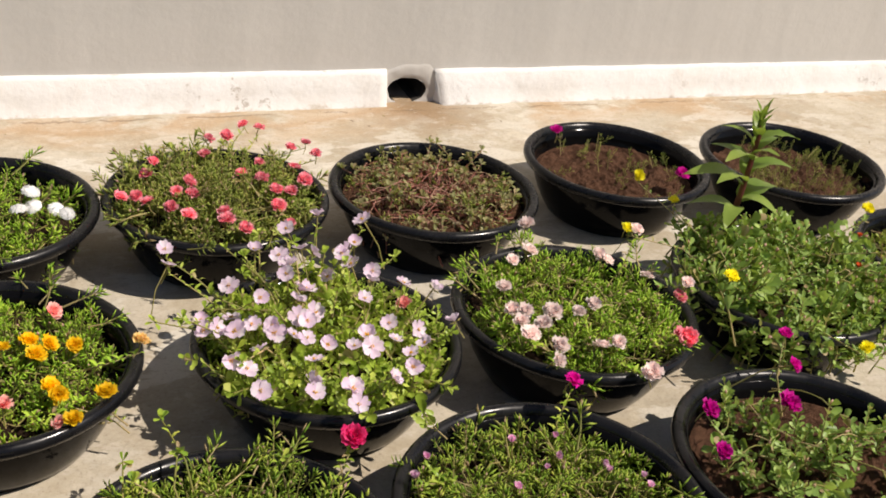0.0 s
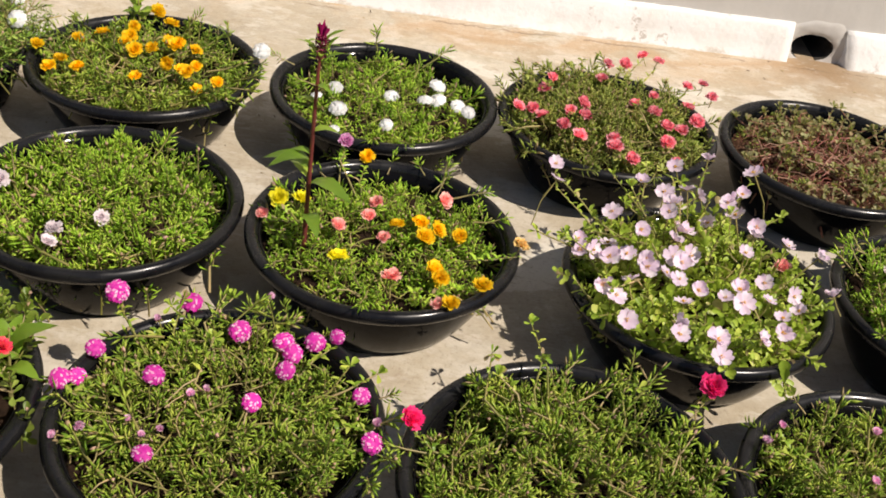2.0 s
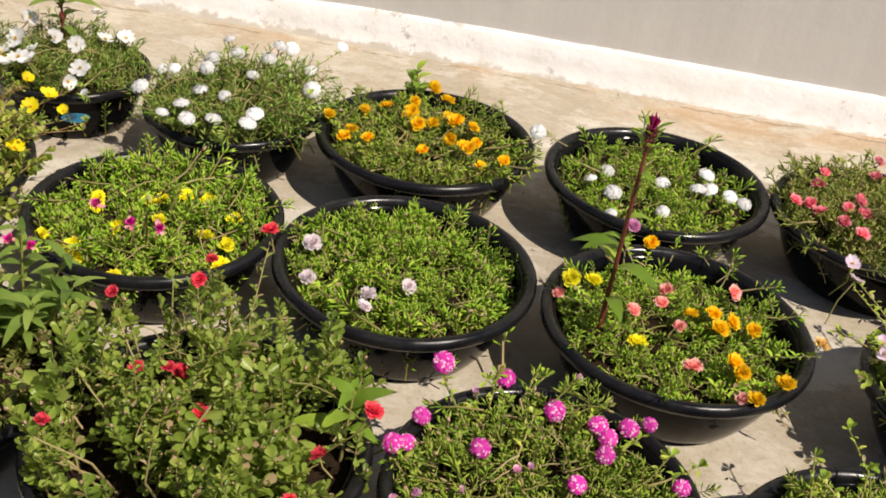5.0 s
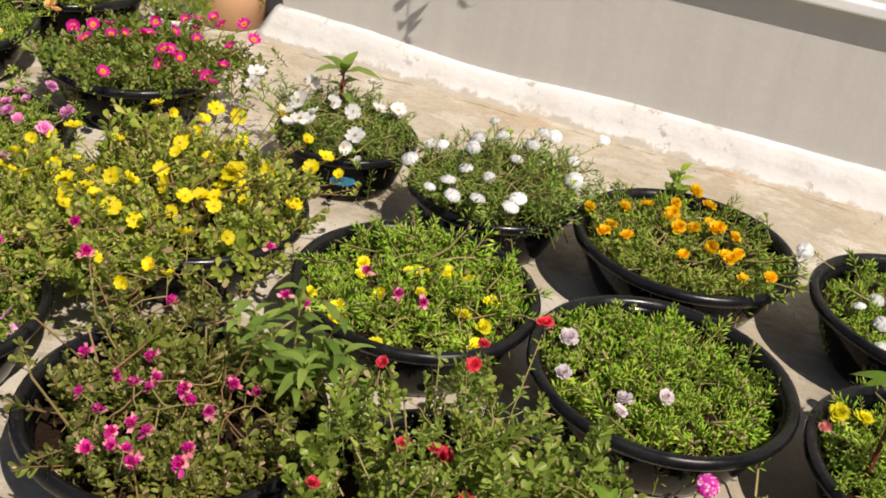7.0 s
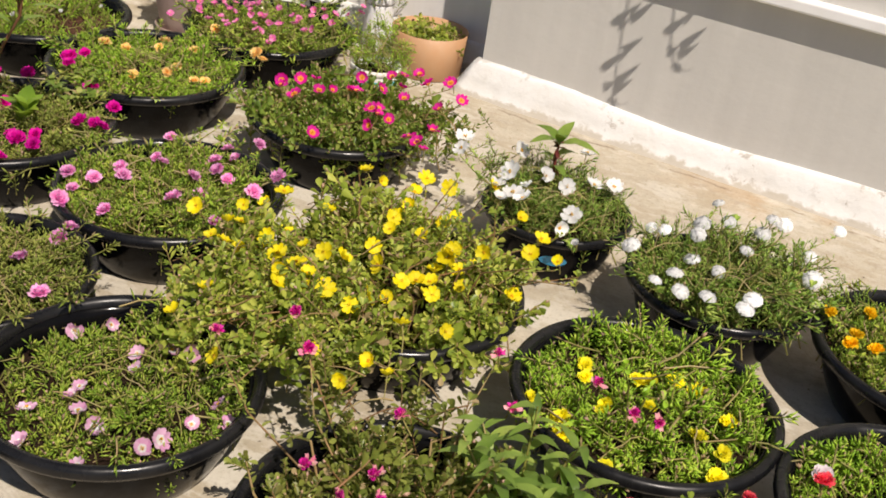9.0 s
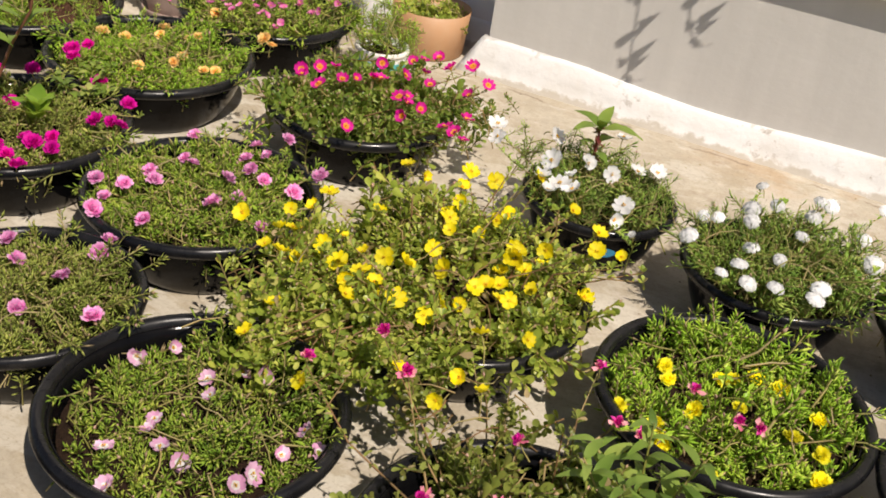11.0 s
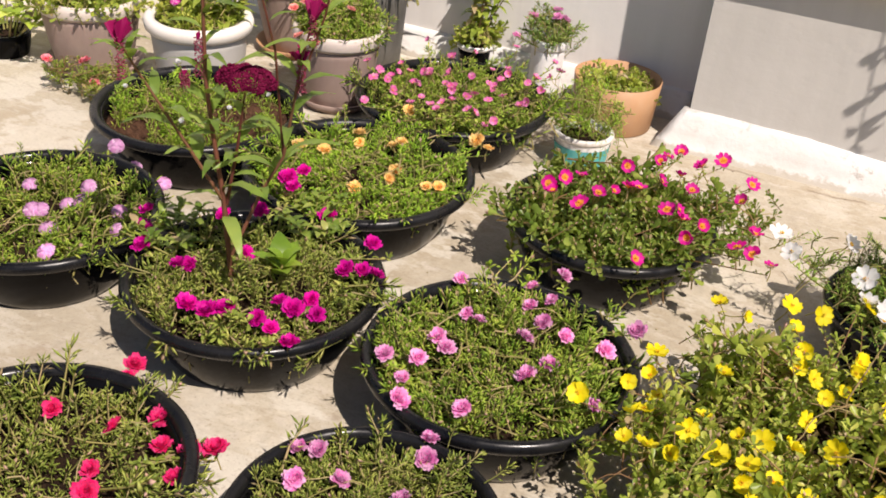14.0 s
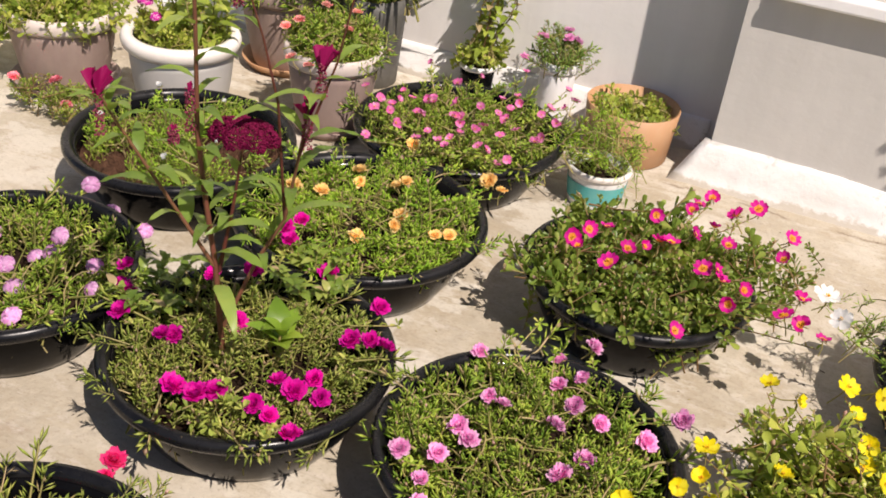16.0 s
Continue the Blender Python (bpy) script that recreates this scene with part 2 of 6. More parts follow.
WHITE_PL = make_plastic("white_plastic", (0.80, 0.79, 0.78), (0.55, 0.50, 0.45), 0.4, 0.3)
TEAL = make_plastic("teal_print", (0.02, 0.36, 0.36), (0.5, 0.55, 0.5), 0.4, 0.3)
BLUE_LABEL = make_plastic("blue_sticker", (0.01, 0.22, 0.42), (0.1, 0.35, 0.5), 0.3, 0.3)
DARKGREY = make_plastic("dark_grey_plastic", (0.075, 0.072, 0.065), (0.2, 0.19, 0.17), 0.5, 0.5)
SOIL = make_soil("dark_potting_soil", (0.018, 0.011, 0.007), (0.06, 0.034, 0.021))
RED_SOIL = make_soil("red_brown_soil", (0.05, 0.024, 0.014), (0.165, 0.085, 0.052))

LEAF = {
    "grassy": make_leaf("grass_green_needle_leaf", (0.130, 0.259, 0.041), (0.293, 0.440, 0.077), (0.522, 0.638, 0.153), dry=0.02),
    "celosia": make_leaf("celosia_leaf", (0.097, 0.167, 0.033), (0.175, 0.267, 0.050), (0.272, 0.363, 0.083), 0.4),
    "fresh": make_leaf("fresh_needle_leaf", (0.163, 0.294, 0.032), (0.342, 0.480, 0.061), (0.569, 0.628, 0.123), dry=0.04),
    "deep": make_leaf("deep_needle_leaf", (0.129, 0.252, 0.049), (0.286, 0.441, 0.083), (0.483, 0.612, 0.158), dry=0.05),
    "olive": make_leaf("olive_needle_leaf", (0.186, 0.252, 0.049), (0.364, 0.425, 0.083), (0.562, 0.570, 0.167), dry=0.05),
    "lime": make_leaf("lime_needle_leaf", (0.219, 0.422, 0.032), (0.408, 0.639, 0.056), (0.642, 0.767, 0.135), dry=0.05),
    "broad": make_leaf("purslane_leaf", (0.154, 0.221, 0.037), (0.332, 0.399, 0.063), (0.575, 0.577, 0.129), 0.36, dry=0.06),
    "broadlime": make_leaf("light_purslane_leaf", (0.227, 0.326, 0.039), (0.409, 0.534, 0.074), (0.600, 0.663, 0.158), 0.38, dry=0.03),
    "grey": make_leaf("grey_purslane_leaf", (0.131, 0.215, 0.049), (0.270, 0.408, 0.096), (0.449, 0.591, 0.192), 0.4, dry=0.05),
    "straw": make_leaf("straw_green_purslane_leaf", (0.139, 0.205, 0.035), (0.296, 0.376, 0.067), (0.504, 0.547, 0.140), 0.42, dry=0.1),
    "brown": make_leaf("wilted_purslane_leaf", (0.17, 0.135, 0.07), (0.29, 0.27, 0.12), (0.40, 0.40, 0.20), 0.5, dry=0.12),
    "dark": make_leaf("dark_purslane_leaf", (0.089, 0.148, 0.029), (0.199, 0.282, 0.048), (0.367, 0.426, 0.104), 0.36, dry=0.05),
    "spoon": make_leaf("light_spoon_leaf", (0.115, 0.172, 0.028), (0.225, 0.305, 0.050), (0.370, 0.440, 0.100), 0.36, dry=0.03),
    "ruddy": make_leaf("ruddy_purslane_leaf", (0.114, 0.102, 0.033), (0.188, 0.230, 0.047), (0.325, 0.349, 0.086), 0.36, dry=0.05),
    "big": make_leaf("large_green_leaf", (0.101, 0.189, 0.021), (0.192, 0.316, 0.035), (0.328, 0.442, 0.060), 0.35),
}
BUD = make_petal("dry_flower_bud", (0.50, 0.36, 0.20), (0.74, 0.48, 0.40), 0.45)
STEM = make_leaf("green_stem", (0.20, 0.21, 0.05), (0.40, 0.34, 0.13), (0.56, 0.43, 0.25), 0.5)
TWIG = make_leaf("pinkish_brown_stem", (0.20, 0.10, 0.05), (0.36, 0.22, 0.11), (0.46, 0.36, 0.18), 0.55)
RED_STEM = make_leaf("crimson_stem", (0.14, 0.016, 0.026), (0.19, 0.035, 0.04), (0.25, 0.07, 0.06), 0.5)
CREST = make_petal("crimson_crest", (0.16, 0.003, 0.04), (0.30, 0.010, 0.085), 0.4)
VELVET = make_petal("crimson_fan", (0.28, 0.004, 0.08), (0.38, 0.012, 0.12), 0.4)
FAN = make_petal("rose_crimson_comb", (0.34, 0.05, 0.11), (0.48, 0.12, 0.18), 0.4)
YELLOW_CENTRE = make_petal("yellow_stamens", (0.85, 0.52, 0.02))
ORANGE_CENTRE = make_petal("orange_petal_base", (0.90, 0.32, 0.05))
WHITE_CENTRE = make_petal("white_petal_base", (0.85, 0.80, 0.80))


# ---- mesh tools ----
def mesh_of(name, verts, tris, mats, slots=None, smooth=True):
    """One mesh from arrays of places and triangles."""
    me = bpy.data.meshes.new(name)
    verts, tris = np.asarray(verts, np.float32), np.asarray(tris, np.int32)
    me.vertices.add(len(verts))
    me.vertices.foreach_set("co", verts.ravel())
    me.loops.add(3 * len(tris))
    me.loops.foreach_set("vertex_index", tris.ravel())
    me.polygons.add(len(tris))
    me.polygons.foreach_set("loop_start", np.arange(0, 3 * len(tris), 3, dtype=np.int32))
    if slots is not None:
        me.polygons.foreach_set("material_index", np.asarray(slots, np.int32))
    me.polygons.foreach_set("use_smooth", np.full(len(tris), smooth))
    for m in mats:
        me.materials.append(m)
    me.update(calc_edges=True)
    me.validate()
    return me


def mesh_from(name, bm, mat, smooth=False):
    me = bpy.data.meshes.new(name)
    bmesh.ops.recalc_face_normals(bm, faces=bm.faces)
    for f in bm.faces:
        f.smooth = smooth
    bm.to_mesh(me)
    bm.free()
    me.materials.append(mat)
    return me


def part(name, me, parent, label="", m=None):
    ob = new(name, me)
    ob.parent = parent
    if m is not None:
        ob.matrix_basis = m
    if label:
        ob["label"] = label
    return ob


def thing(name, m, label, category, group=""):
    ob = new(name)
    ob.empty_display_size = 0.1
    ob.matrix_basis = m
    return tagged(ob, label, category, group)


def lathe(name, profile, mat, segs=72, wobble=0.0, seed=0):
    """A turned body from (radius, height) pairs, closed where the radius is 0."""
    bm = bmesh.new()
    rng = np.random.default_rng(seed)
    ph = rng.uniform(0, 6.28, 3)
    rings = []
    for r, z in profile:
        if r < 1e-6:
            rings.append([bm.verts.new((0, 0, z))])
            continue
        ring = []
        for i in range(segs):
            a = 2 * math.pi * i / segs
            k = r * (1 + wobble * (math.sin(2 * a + ph[0]) + 0.5 * math.sin(3 * a + ph[1])))
            ring.append(bm.verts.new((k * math.cos(a), k * math.sin(a), z + wobble * 0.1 * math.sin(2 * a + ph[2]))))
        rings.append(ring)
    for a, b in zip(rings, rings[1:]):
        if len(a) == 1 and len(b) == 1:
            continue
        for i in range(segs):
            j = (i + 1) % segs
            if len(a) == 1:
                bm.faces.new((a[0], b[i], b[j]))
            elif len(b) == 1:
                bm.faces.new((a[i], b[0], a[j]))
            else:
                bm.faces.new((a[i], b[i], b[j], a[j]))
    me = mesh_from(name, bm, mat, True)
    return me


def box(name, lo, hi, mat, bevel=0.0, cuts=0, rough=0.0, seed=0):
    bm = bmesh.new()
    bmesh.ops.create_cube(bm, size=1)
    for v in bm.verts:
        v.co = Vector([(a + b) / 2 + c * (b - a) for a, b, c in zip(lo, hi, v.co)])
    if bevel:
        bmesh.ops.bevel(bm, geom=bm.edges[:], offset=bevel, segments=3, affect="EDGES", profile=0.5)
    return mesh_from(name, bm, mat, False)


def spindle(base, axis, length, radius, squash=1.0):
    """A plump needle leaf: 5 points, 6 triangles."""
    axis = axis / np.linalg.norm(axis)
    u = np.cross(axis, (0.31, 0.52, 0.79))
    u /= np.linalg.norm(u)
    v = np.cross(axis, u)
    mid = base + axis * length * 0.62
    pts = [base] + [mid + radius * (math.cos(k) * u + squash * math.sin(k) * v) for k in (0, 2.094, 4.189)] + [base + axis * length]
    return np.array(pts), np.array([(0, 2, 1), (0, 3, 2), (0, 1, 3), (4, 1, 2), (4, 2, 3), (4, 3, 1)])


def blade(base, axis, up, length, width, cup=0.25):
    """A small spoon-shaped leaf, folded along its midrib: 7 points, 6 triangles."""
    axis = axis / np.linalg.norm(axis)
    side = np.cross(axis, up)
    side /= np.linalg.norm(side) + 1e-9
    nrm = np.cross(side, axis)
    at = lambda l, w, h: base + axis * length * l + side * width * w + nrm * length * h
    pts = [base]
    for l, w in ((0.3, 0.22), (0.58, 0.44), (0.8, 0.5), (0.94, 0.32)):
        pts += [at(l, -w, cup * 0.8 * w), at(l, w, cup * 0.8 * w)]
    pts += [at(1.0, 0, 0.0), at(0.58, 0, -0.03)]
    return np.array(pts), np.array([(0, 10, 1), (0, 2, 10), (1, 10, 3), (2, 4, 10), (3, 10, 5), (4, 6, 10), (5, 10, 7), (6, 8, 10), (7, 10, 9), (8, 9, 10)])


def tube(points, radii, sides=3):
    points = np.asarray(points, float)
    vs, fs = [], []
    for i, p in enumerate(points):
        d = points[min(i + 1, len(points) - 1)] - points[max(i - 1, 0)]
        d /= np.linalg.norm(d) + 1e-9
        u = np.cross(d, (0.3, 0.9, 0.2))
        u /= np.linalg.norm(u) + 1e-9
        v = np.cross(d, u)
        for k in range(sides):
            a = 2 * math.pi * k / sides
            vs.append(p + radii[i] * (math.cos(a) * u + math.sin(a) * v))
    for i in range(len(points) - 1):
        for k in range(sides):
            a, b = i * sides + k, i * sides + (k + 1) % sides
            fs += [(a, b, a + sides), (b, b + sides, a + sides)]
    return np.array(vs), np.array(fs)


def merged(pieces):
    """Joins (points, triangles, slot) pieces into arrays."""
    vs, fs, ss, n = [], [], [], 0
    for v, f, s in pieces:
        vs.append(v)
        fs.append(f + n)
        ss.append(np.full(len(f), s))
        n += len(v)
    return np.concatenate(vs), np.concatenate(fs), np.concatenate(ss)


def sprig(kind, rng, length):
    """A shoot that grows along z: leaves in slot 0, stem in slot 1."""
    bend = rng.normal(0, 0.16, 2)
    ax = lambda s: np.array((bend[0] * s * s, bend[1] * s * s, s)) * length
    pieces = [(*tube([ax(0), ax(0.5), ax(1)], [0.0016, 0.0014, 0.0009]), 1)]
    if kind in ("needle", "feather"):
        first, n, k = (0.38, 15, rng.uniform(0, 6.28)) if kind == "needle" else (0.15, 19, rng.uniform(0, 6.28))
        for i in range(n):
            s = first + (1 - first) * ((i + 0.5) / n) ** 0.7
            k += 2.4 + rng.normal(0, 0.4)
            lift = math.radians(14 + 52 * max(0, s - first) / (1 - first) + rng.normal(0, 13))
            d = np.array((math.cos(k) * math.cos(lift), math.sin(k) * math.cos(lift), math.sin(lift)))
            pieces.append((*spindle(ax(s), d, rng.uniform(0.015, 0.025) * (1.12 - 0.3 * s), rng.uniform(0.0014, 0.0021) * (1 if kind == "needle" else 0.8), 0.75), 0))
        if rng.uniform() < 0.25:
            pieces.append((*spindle(ax(0.97), np.array((bend[0], bend[1], 1.0)), 0.011, 0.0030), 2))
    elif kind == "blade":
        n, k = 11, rng.uniform(0, 6.28)
        for i in range(n):
            s = 0.18 + 0.82 * (i + 0.5) / n
            k += 2.4 + rng.normal(0, 0.35)
            lift = math.radians(8 + 48 * s * s + rng.normal(0, 14))
            d = np.array((math.cos(k) * math.cos(lift), math.sin(k) * math.cos(lift), math.sin(lift)))
            l = rng.uniform(0.013, 0.021) * (1.15 - 0.35 * s)
            pieces.append((*blade(ax(s), d, np.array((0, 0, 1.0)) + rng.normal(0, 0.25, 3), l, l * rng.uniform(0.5, 0.68)), 0))
    elif kind in ("tall", "tallbroad"):
        wide = 0.36 if kind == "tall" else 0.5
        n, k = 17, rng.uniform(0, 6.28)
        for i in range(n):
            s = 0.12 + 0.88 * ((i + 0.5) / n) ** 0.7
            k += 2.4 + rng.normal(0, 0.35)
            lift = math.radians(10 + 50 * s * s + rng.normal(0, 12))
            d = np.array((math.cos(k) * math.cos(lift), math.sin(k) * math.cos(lift), math.sin(lift)))
            l = rng.uniform(0.017, 0.025) * (1.1 - 0.35 * s)
            pieces.append((*blade(ax(s), d, np.array((0, 0, 1.0)) + rng.normal(0, 0.22, 3), l, l * wide * rng.uniform(0.9, 1.25)), 0))
        if rng.uniform() < 0.6:
            pieces.append((*spindle(ax(0.98), np.array((bend[0], bend[1], 1.0)), 0.011, 0.003), 2))
    elif kind == "sparse":
        n, k = 5, rng.uniform(0, 6.28)
        for i in range(n):
            s = rng.uniform(0.2, 1)
            k += 2.4
            d = np.array((math.cos(k), math.sin(k), rng.uniform(0.0, 1.0)))
            l = rng.uniform(0.009, 0.016)
            pieces.append((*blade(ax(s), d, np.array((0, 0, 1.0)), l, l * 0.5), 0))
    return merged(pieces)


SHOOT = {"needle": 0.052, "feather": 0.085, "blade": 0.045, "sparse": 0.05, "tall": 0.085, "tallbroad": 0.085}
TEMPLATES = {k: [sprig(k, np.random.default_rng(100 + i), l) for i in range(12)] for k, l in SHOOT.items()}


def foliage(name, seed, kind, leaf, count, top=0.185, dome=0.02, spread=0.215, lean=0.45, size=1.0, rough=0.024, arms=0, clump=0.0, stem=None, runners=30, extra=(), blooms=()):
    """A bed of shoots whose tips follow a low dome; arms: long shoots that hang over the rim; blooms: flowers that stand clear of the leaves."""
    rng = np.random.default_rng(seed)
    r = spread * rng.uniform(0, 1, count) ** 0.47
    a = rng.uniform(0, 2 * math.pi, count)
    x, y = r * np.cos(a), r * np.sin(a)
    hump = np.array([noise.noise(Vector((u * 13 + seed, v * 13, seed * 0.37))) for u, v in zip(x, y)])
    if clump:
        keep = hump > clump * rng.uniform(-1, 1, count) - 0.05
        r, a, x, y, hump = r[keep], a[keep], x[keep], y[keep], hump[keep]
        count = len(r)
    q = r / spread
    z = top + dome * (1 - q * q) + rough * 1.6 * hump + rng.normal(0, rough * 0.6, count)
    field = np.array([noise.noise_vector(Vector((u * 9 + seed, v * 9, seed * 0.71))) for u, v in zip(x, y)])
    tilt = np.clip(rng.normal(lean * (0.25 + 0.75 * q), 0.28, count) + 0.45 * field[:, 0], -0.7, 1.3)
    turn = a + 3.0 * field[:, 1] + rng.normal(0, 0.7, count)
    scale = size * rng.uniform(0.65, 1.35, count)
    flat = rng.uniform(0, 1, count) < 0.09
    tilt[flat] = rng.uniform(0.9, 1.45, flat.sum())
    scale[flat] *= 1.35
    z[flat] += 0.010
    tallest = rng.uniform(0, 1, count) < 0.10
    z[tallest] += rng.uniform(0.008, 0.028, tallest.sum())
    tilt[tallest] *= 0.5
    if arms:
        k = rng.choice(count, arms, replace=False)
        x[k], y[k] = (spread * 1.02 + rng.uniform(0, 0.05, arms)) * np.cos(a[k]), (spread * 1.02 + rng.uniform(0, 0.05, arms)) * np.sin(a[k])
        z[k] = np.maximum(top - 0.005, 0.147) + rng.uniform(0, 0.015, arms)
        tilt[k], turn[k] = rng.uniform(0.9, 1.5, arms), a[k] + rng.normal(0, 0.4, arms)
        scale[k] *= 1.35
    for bx, by, bz in blooms:
        near = (np.abs(x - bx) < 0.026) & (y - by > -0.055) & (y - by < 0.026)
        z[near] = np.minimum(z[near], bz - 0.010)
    spin = rng.uniform(0, 2 * math.pi, count)
    pick = rng.integers(0, len(TEMPLATES[kind]), count)
    vs, fs, ss, n = [], [], [], 0
    for t, (tv, tf, ts) in enumerate(TEMPLATES[kind]):
        m = np.where(pick == t)[0]
        if not len(m):
            continue
        cs, sn = np.cos(spin[m])[:, None], np.sin(spin[m])[:, None]
        px = (tv[None, :, 0] * cs - tv[None, :, 1] * sn) * scale[m][:, None]
        py = (tv[None, :, 0] * sn + tv[None, :, 1] * cs) * scale[m][:, None]
        pz = (tv[None, :, 2] - SHOOT[kind]) * scale[m][:, None]
        ct, st = np.cos(tilt[m])[:, None], np.sin(tilt[m])[:, None]
        qx, qz = px * ct + pz * st, -px * st + pz * ct
        ca, sa = np.cos(turn[m])[:, None], np.sin(turn[m])[:, None]
        w = np.stack([qx * ca - py * sa + x[m][:, None], qx * sa + py * ca + y[m][:, None], qz + z[m][:, None]], 2)
        vs.append(w.reshape(-1, 3))
        fs.append((tf[None] + (n + np.arange(len(m)) * len(tv))[:, None, None]).reshape(-1, 3))
        ss.append(np.tile(ts, len(m)))
        n += len(m) * len(tv)
    # creeping stems that lie over the bed
    for i in range(runners):
        p = np.array((rng.normal(0, spread * 0.45), rng.normal(0, spread * 0.45), 0))
        d, line = rng.uniform(0, 6.28), []
        for j in range(9):
            q2 = min(1.0, (p[0] ** 2 + p[1] ** 2) / spread ** 2)
            line.append((p[0], p[1], top + dome * (1 - q2) + 0.001 + 0.012 * math.sin(j * 0.7 + i)))
            d += rng.normal(0, 0.35)
            p = p + np.array((math.cos(d), math.sin(d), 0)) * 0.018
            if math.hypot(p[0], p[1]) > spread:
                break
        if len(line) > 2:
            tv, tf = tube(line, np.linspace(0.0015, 0.0009, len(line)), 4)
            vs.append(tv)
            fs.append(tf + n)
            ss.append(np.full(len(tf), 1))
            n += len(tv)
    for tv, tf, slot in extra:
        vs.append(tv)
        fs.append(tf + n)
        ss.append(np.full(len(tf), slot))
        n += len(tv)
    return mesh_of(name, np.concatenate(vs), np.concatenate(fs), [LEAF[leaf], stem or STEM, BUD], np.concatenate(ss))


# ---- flowers ----
def petal(rng, length, width, lift, turn, cup, slot, inner=None, nu=4, nv=3, ruffle=0.06, notch=0.0, edge=None):
    """One cupped petal from the flower's middle outward."""
    pts = []
    for i in range(nu + 1):
        u = i / nu
        w = width * (0.14 + 0.86 * math.sin(min(1.0, u * 1.25) * math.pi / 2) ** 1.3) * (1 - 0.4 * max(0, u - 0.8) / 0.2)
        for j in range(nv + 1):
            v = 2 * j / nv - 1
            uu = u - (notch * (1 - abs(v)) * u ** 4) - 0.10 * u * v * v
            h = length * (cup * u * u + 0.18 * v * v * u) + rng.normal(0, ruffle) * length * u * u
            x, y = uu * length, v * w * 0.5
            x, h = x * math.cos(lift) - h * math.sin(lift), x * math.sin(lift) + h * math.cos(lift)
            pts.append((x * math.cos(turn) - y * math.sin(turn), x * math.sin(turn) + y * math.cos(turn), h))
    tris, slots = [], []
    for i in range(nu):
        for j in range(nv):
            a = i * (nv + 1) + j
            tris += [(a, a + nv + 1, a + 1), (a + 1, a + nv + 1, a + nv + 2)]
            slots += [inner if inner is not None and i < nu * 0.4 else edge if edge is not None and i == nu - 1 else slot] * 2
    return np.array(pts), np.array(tris), np.array(slots)


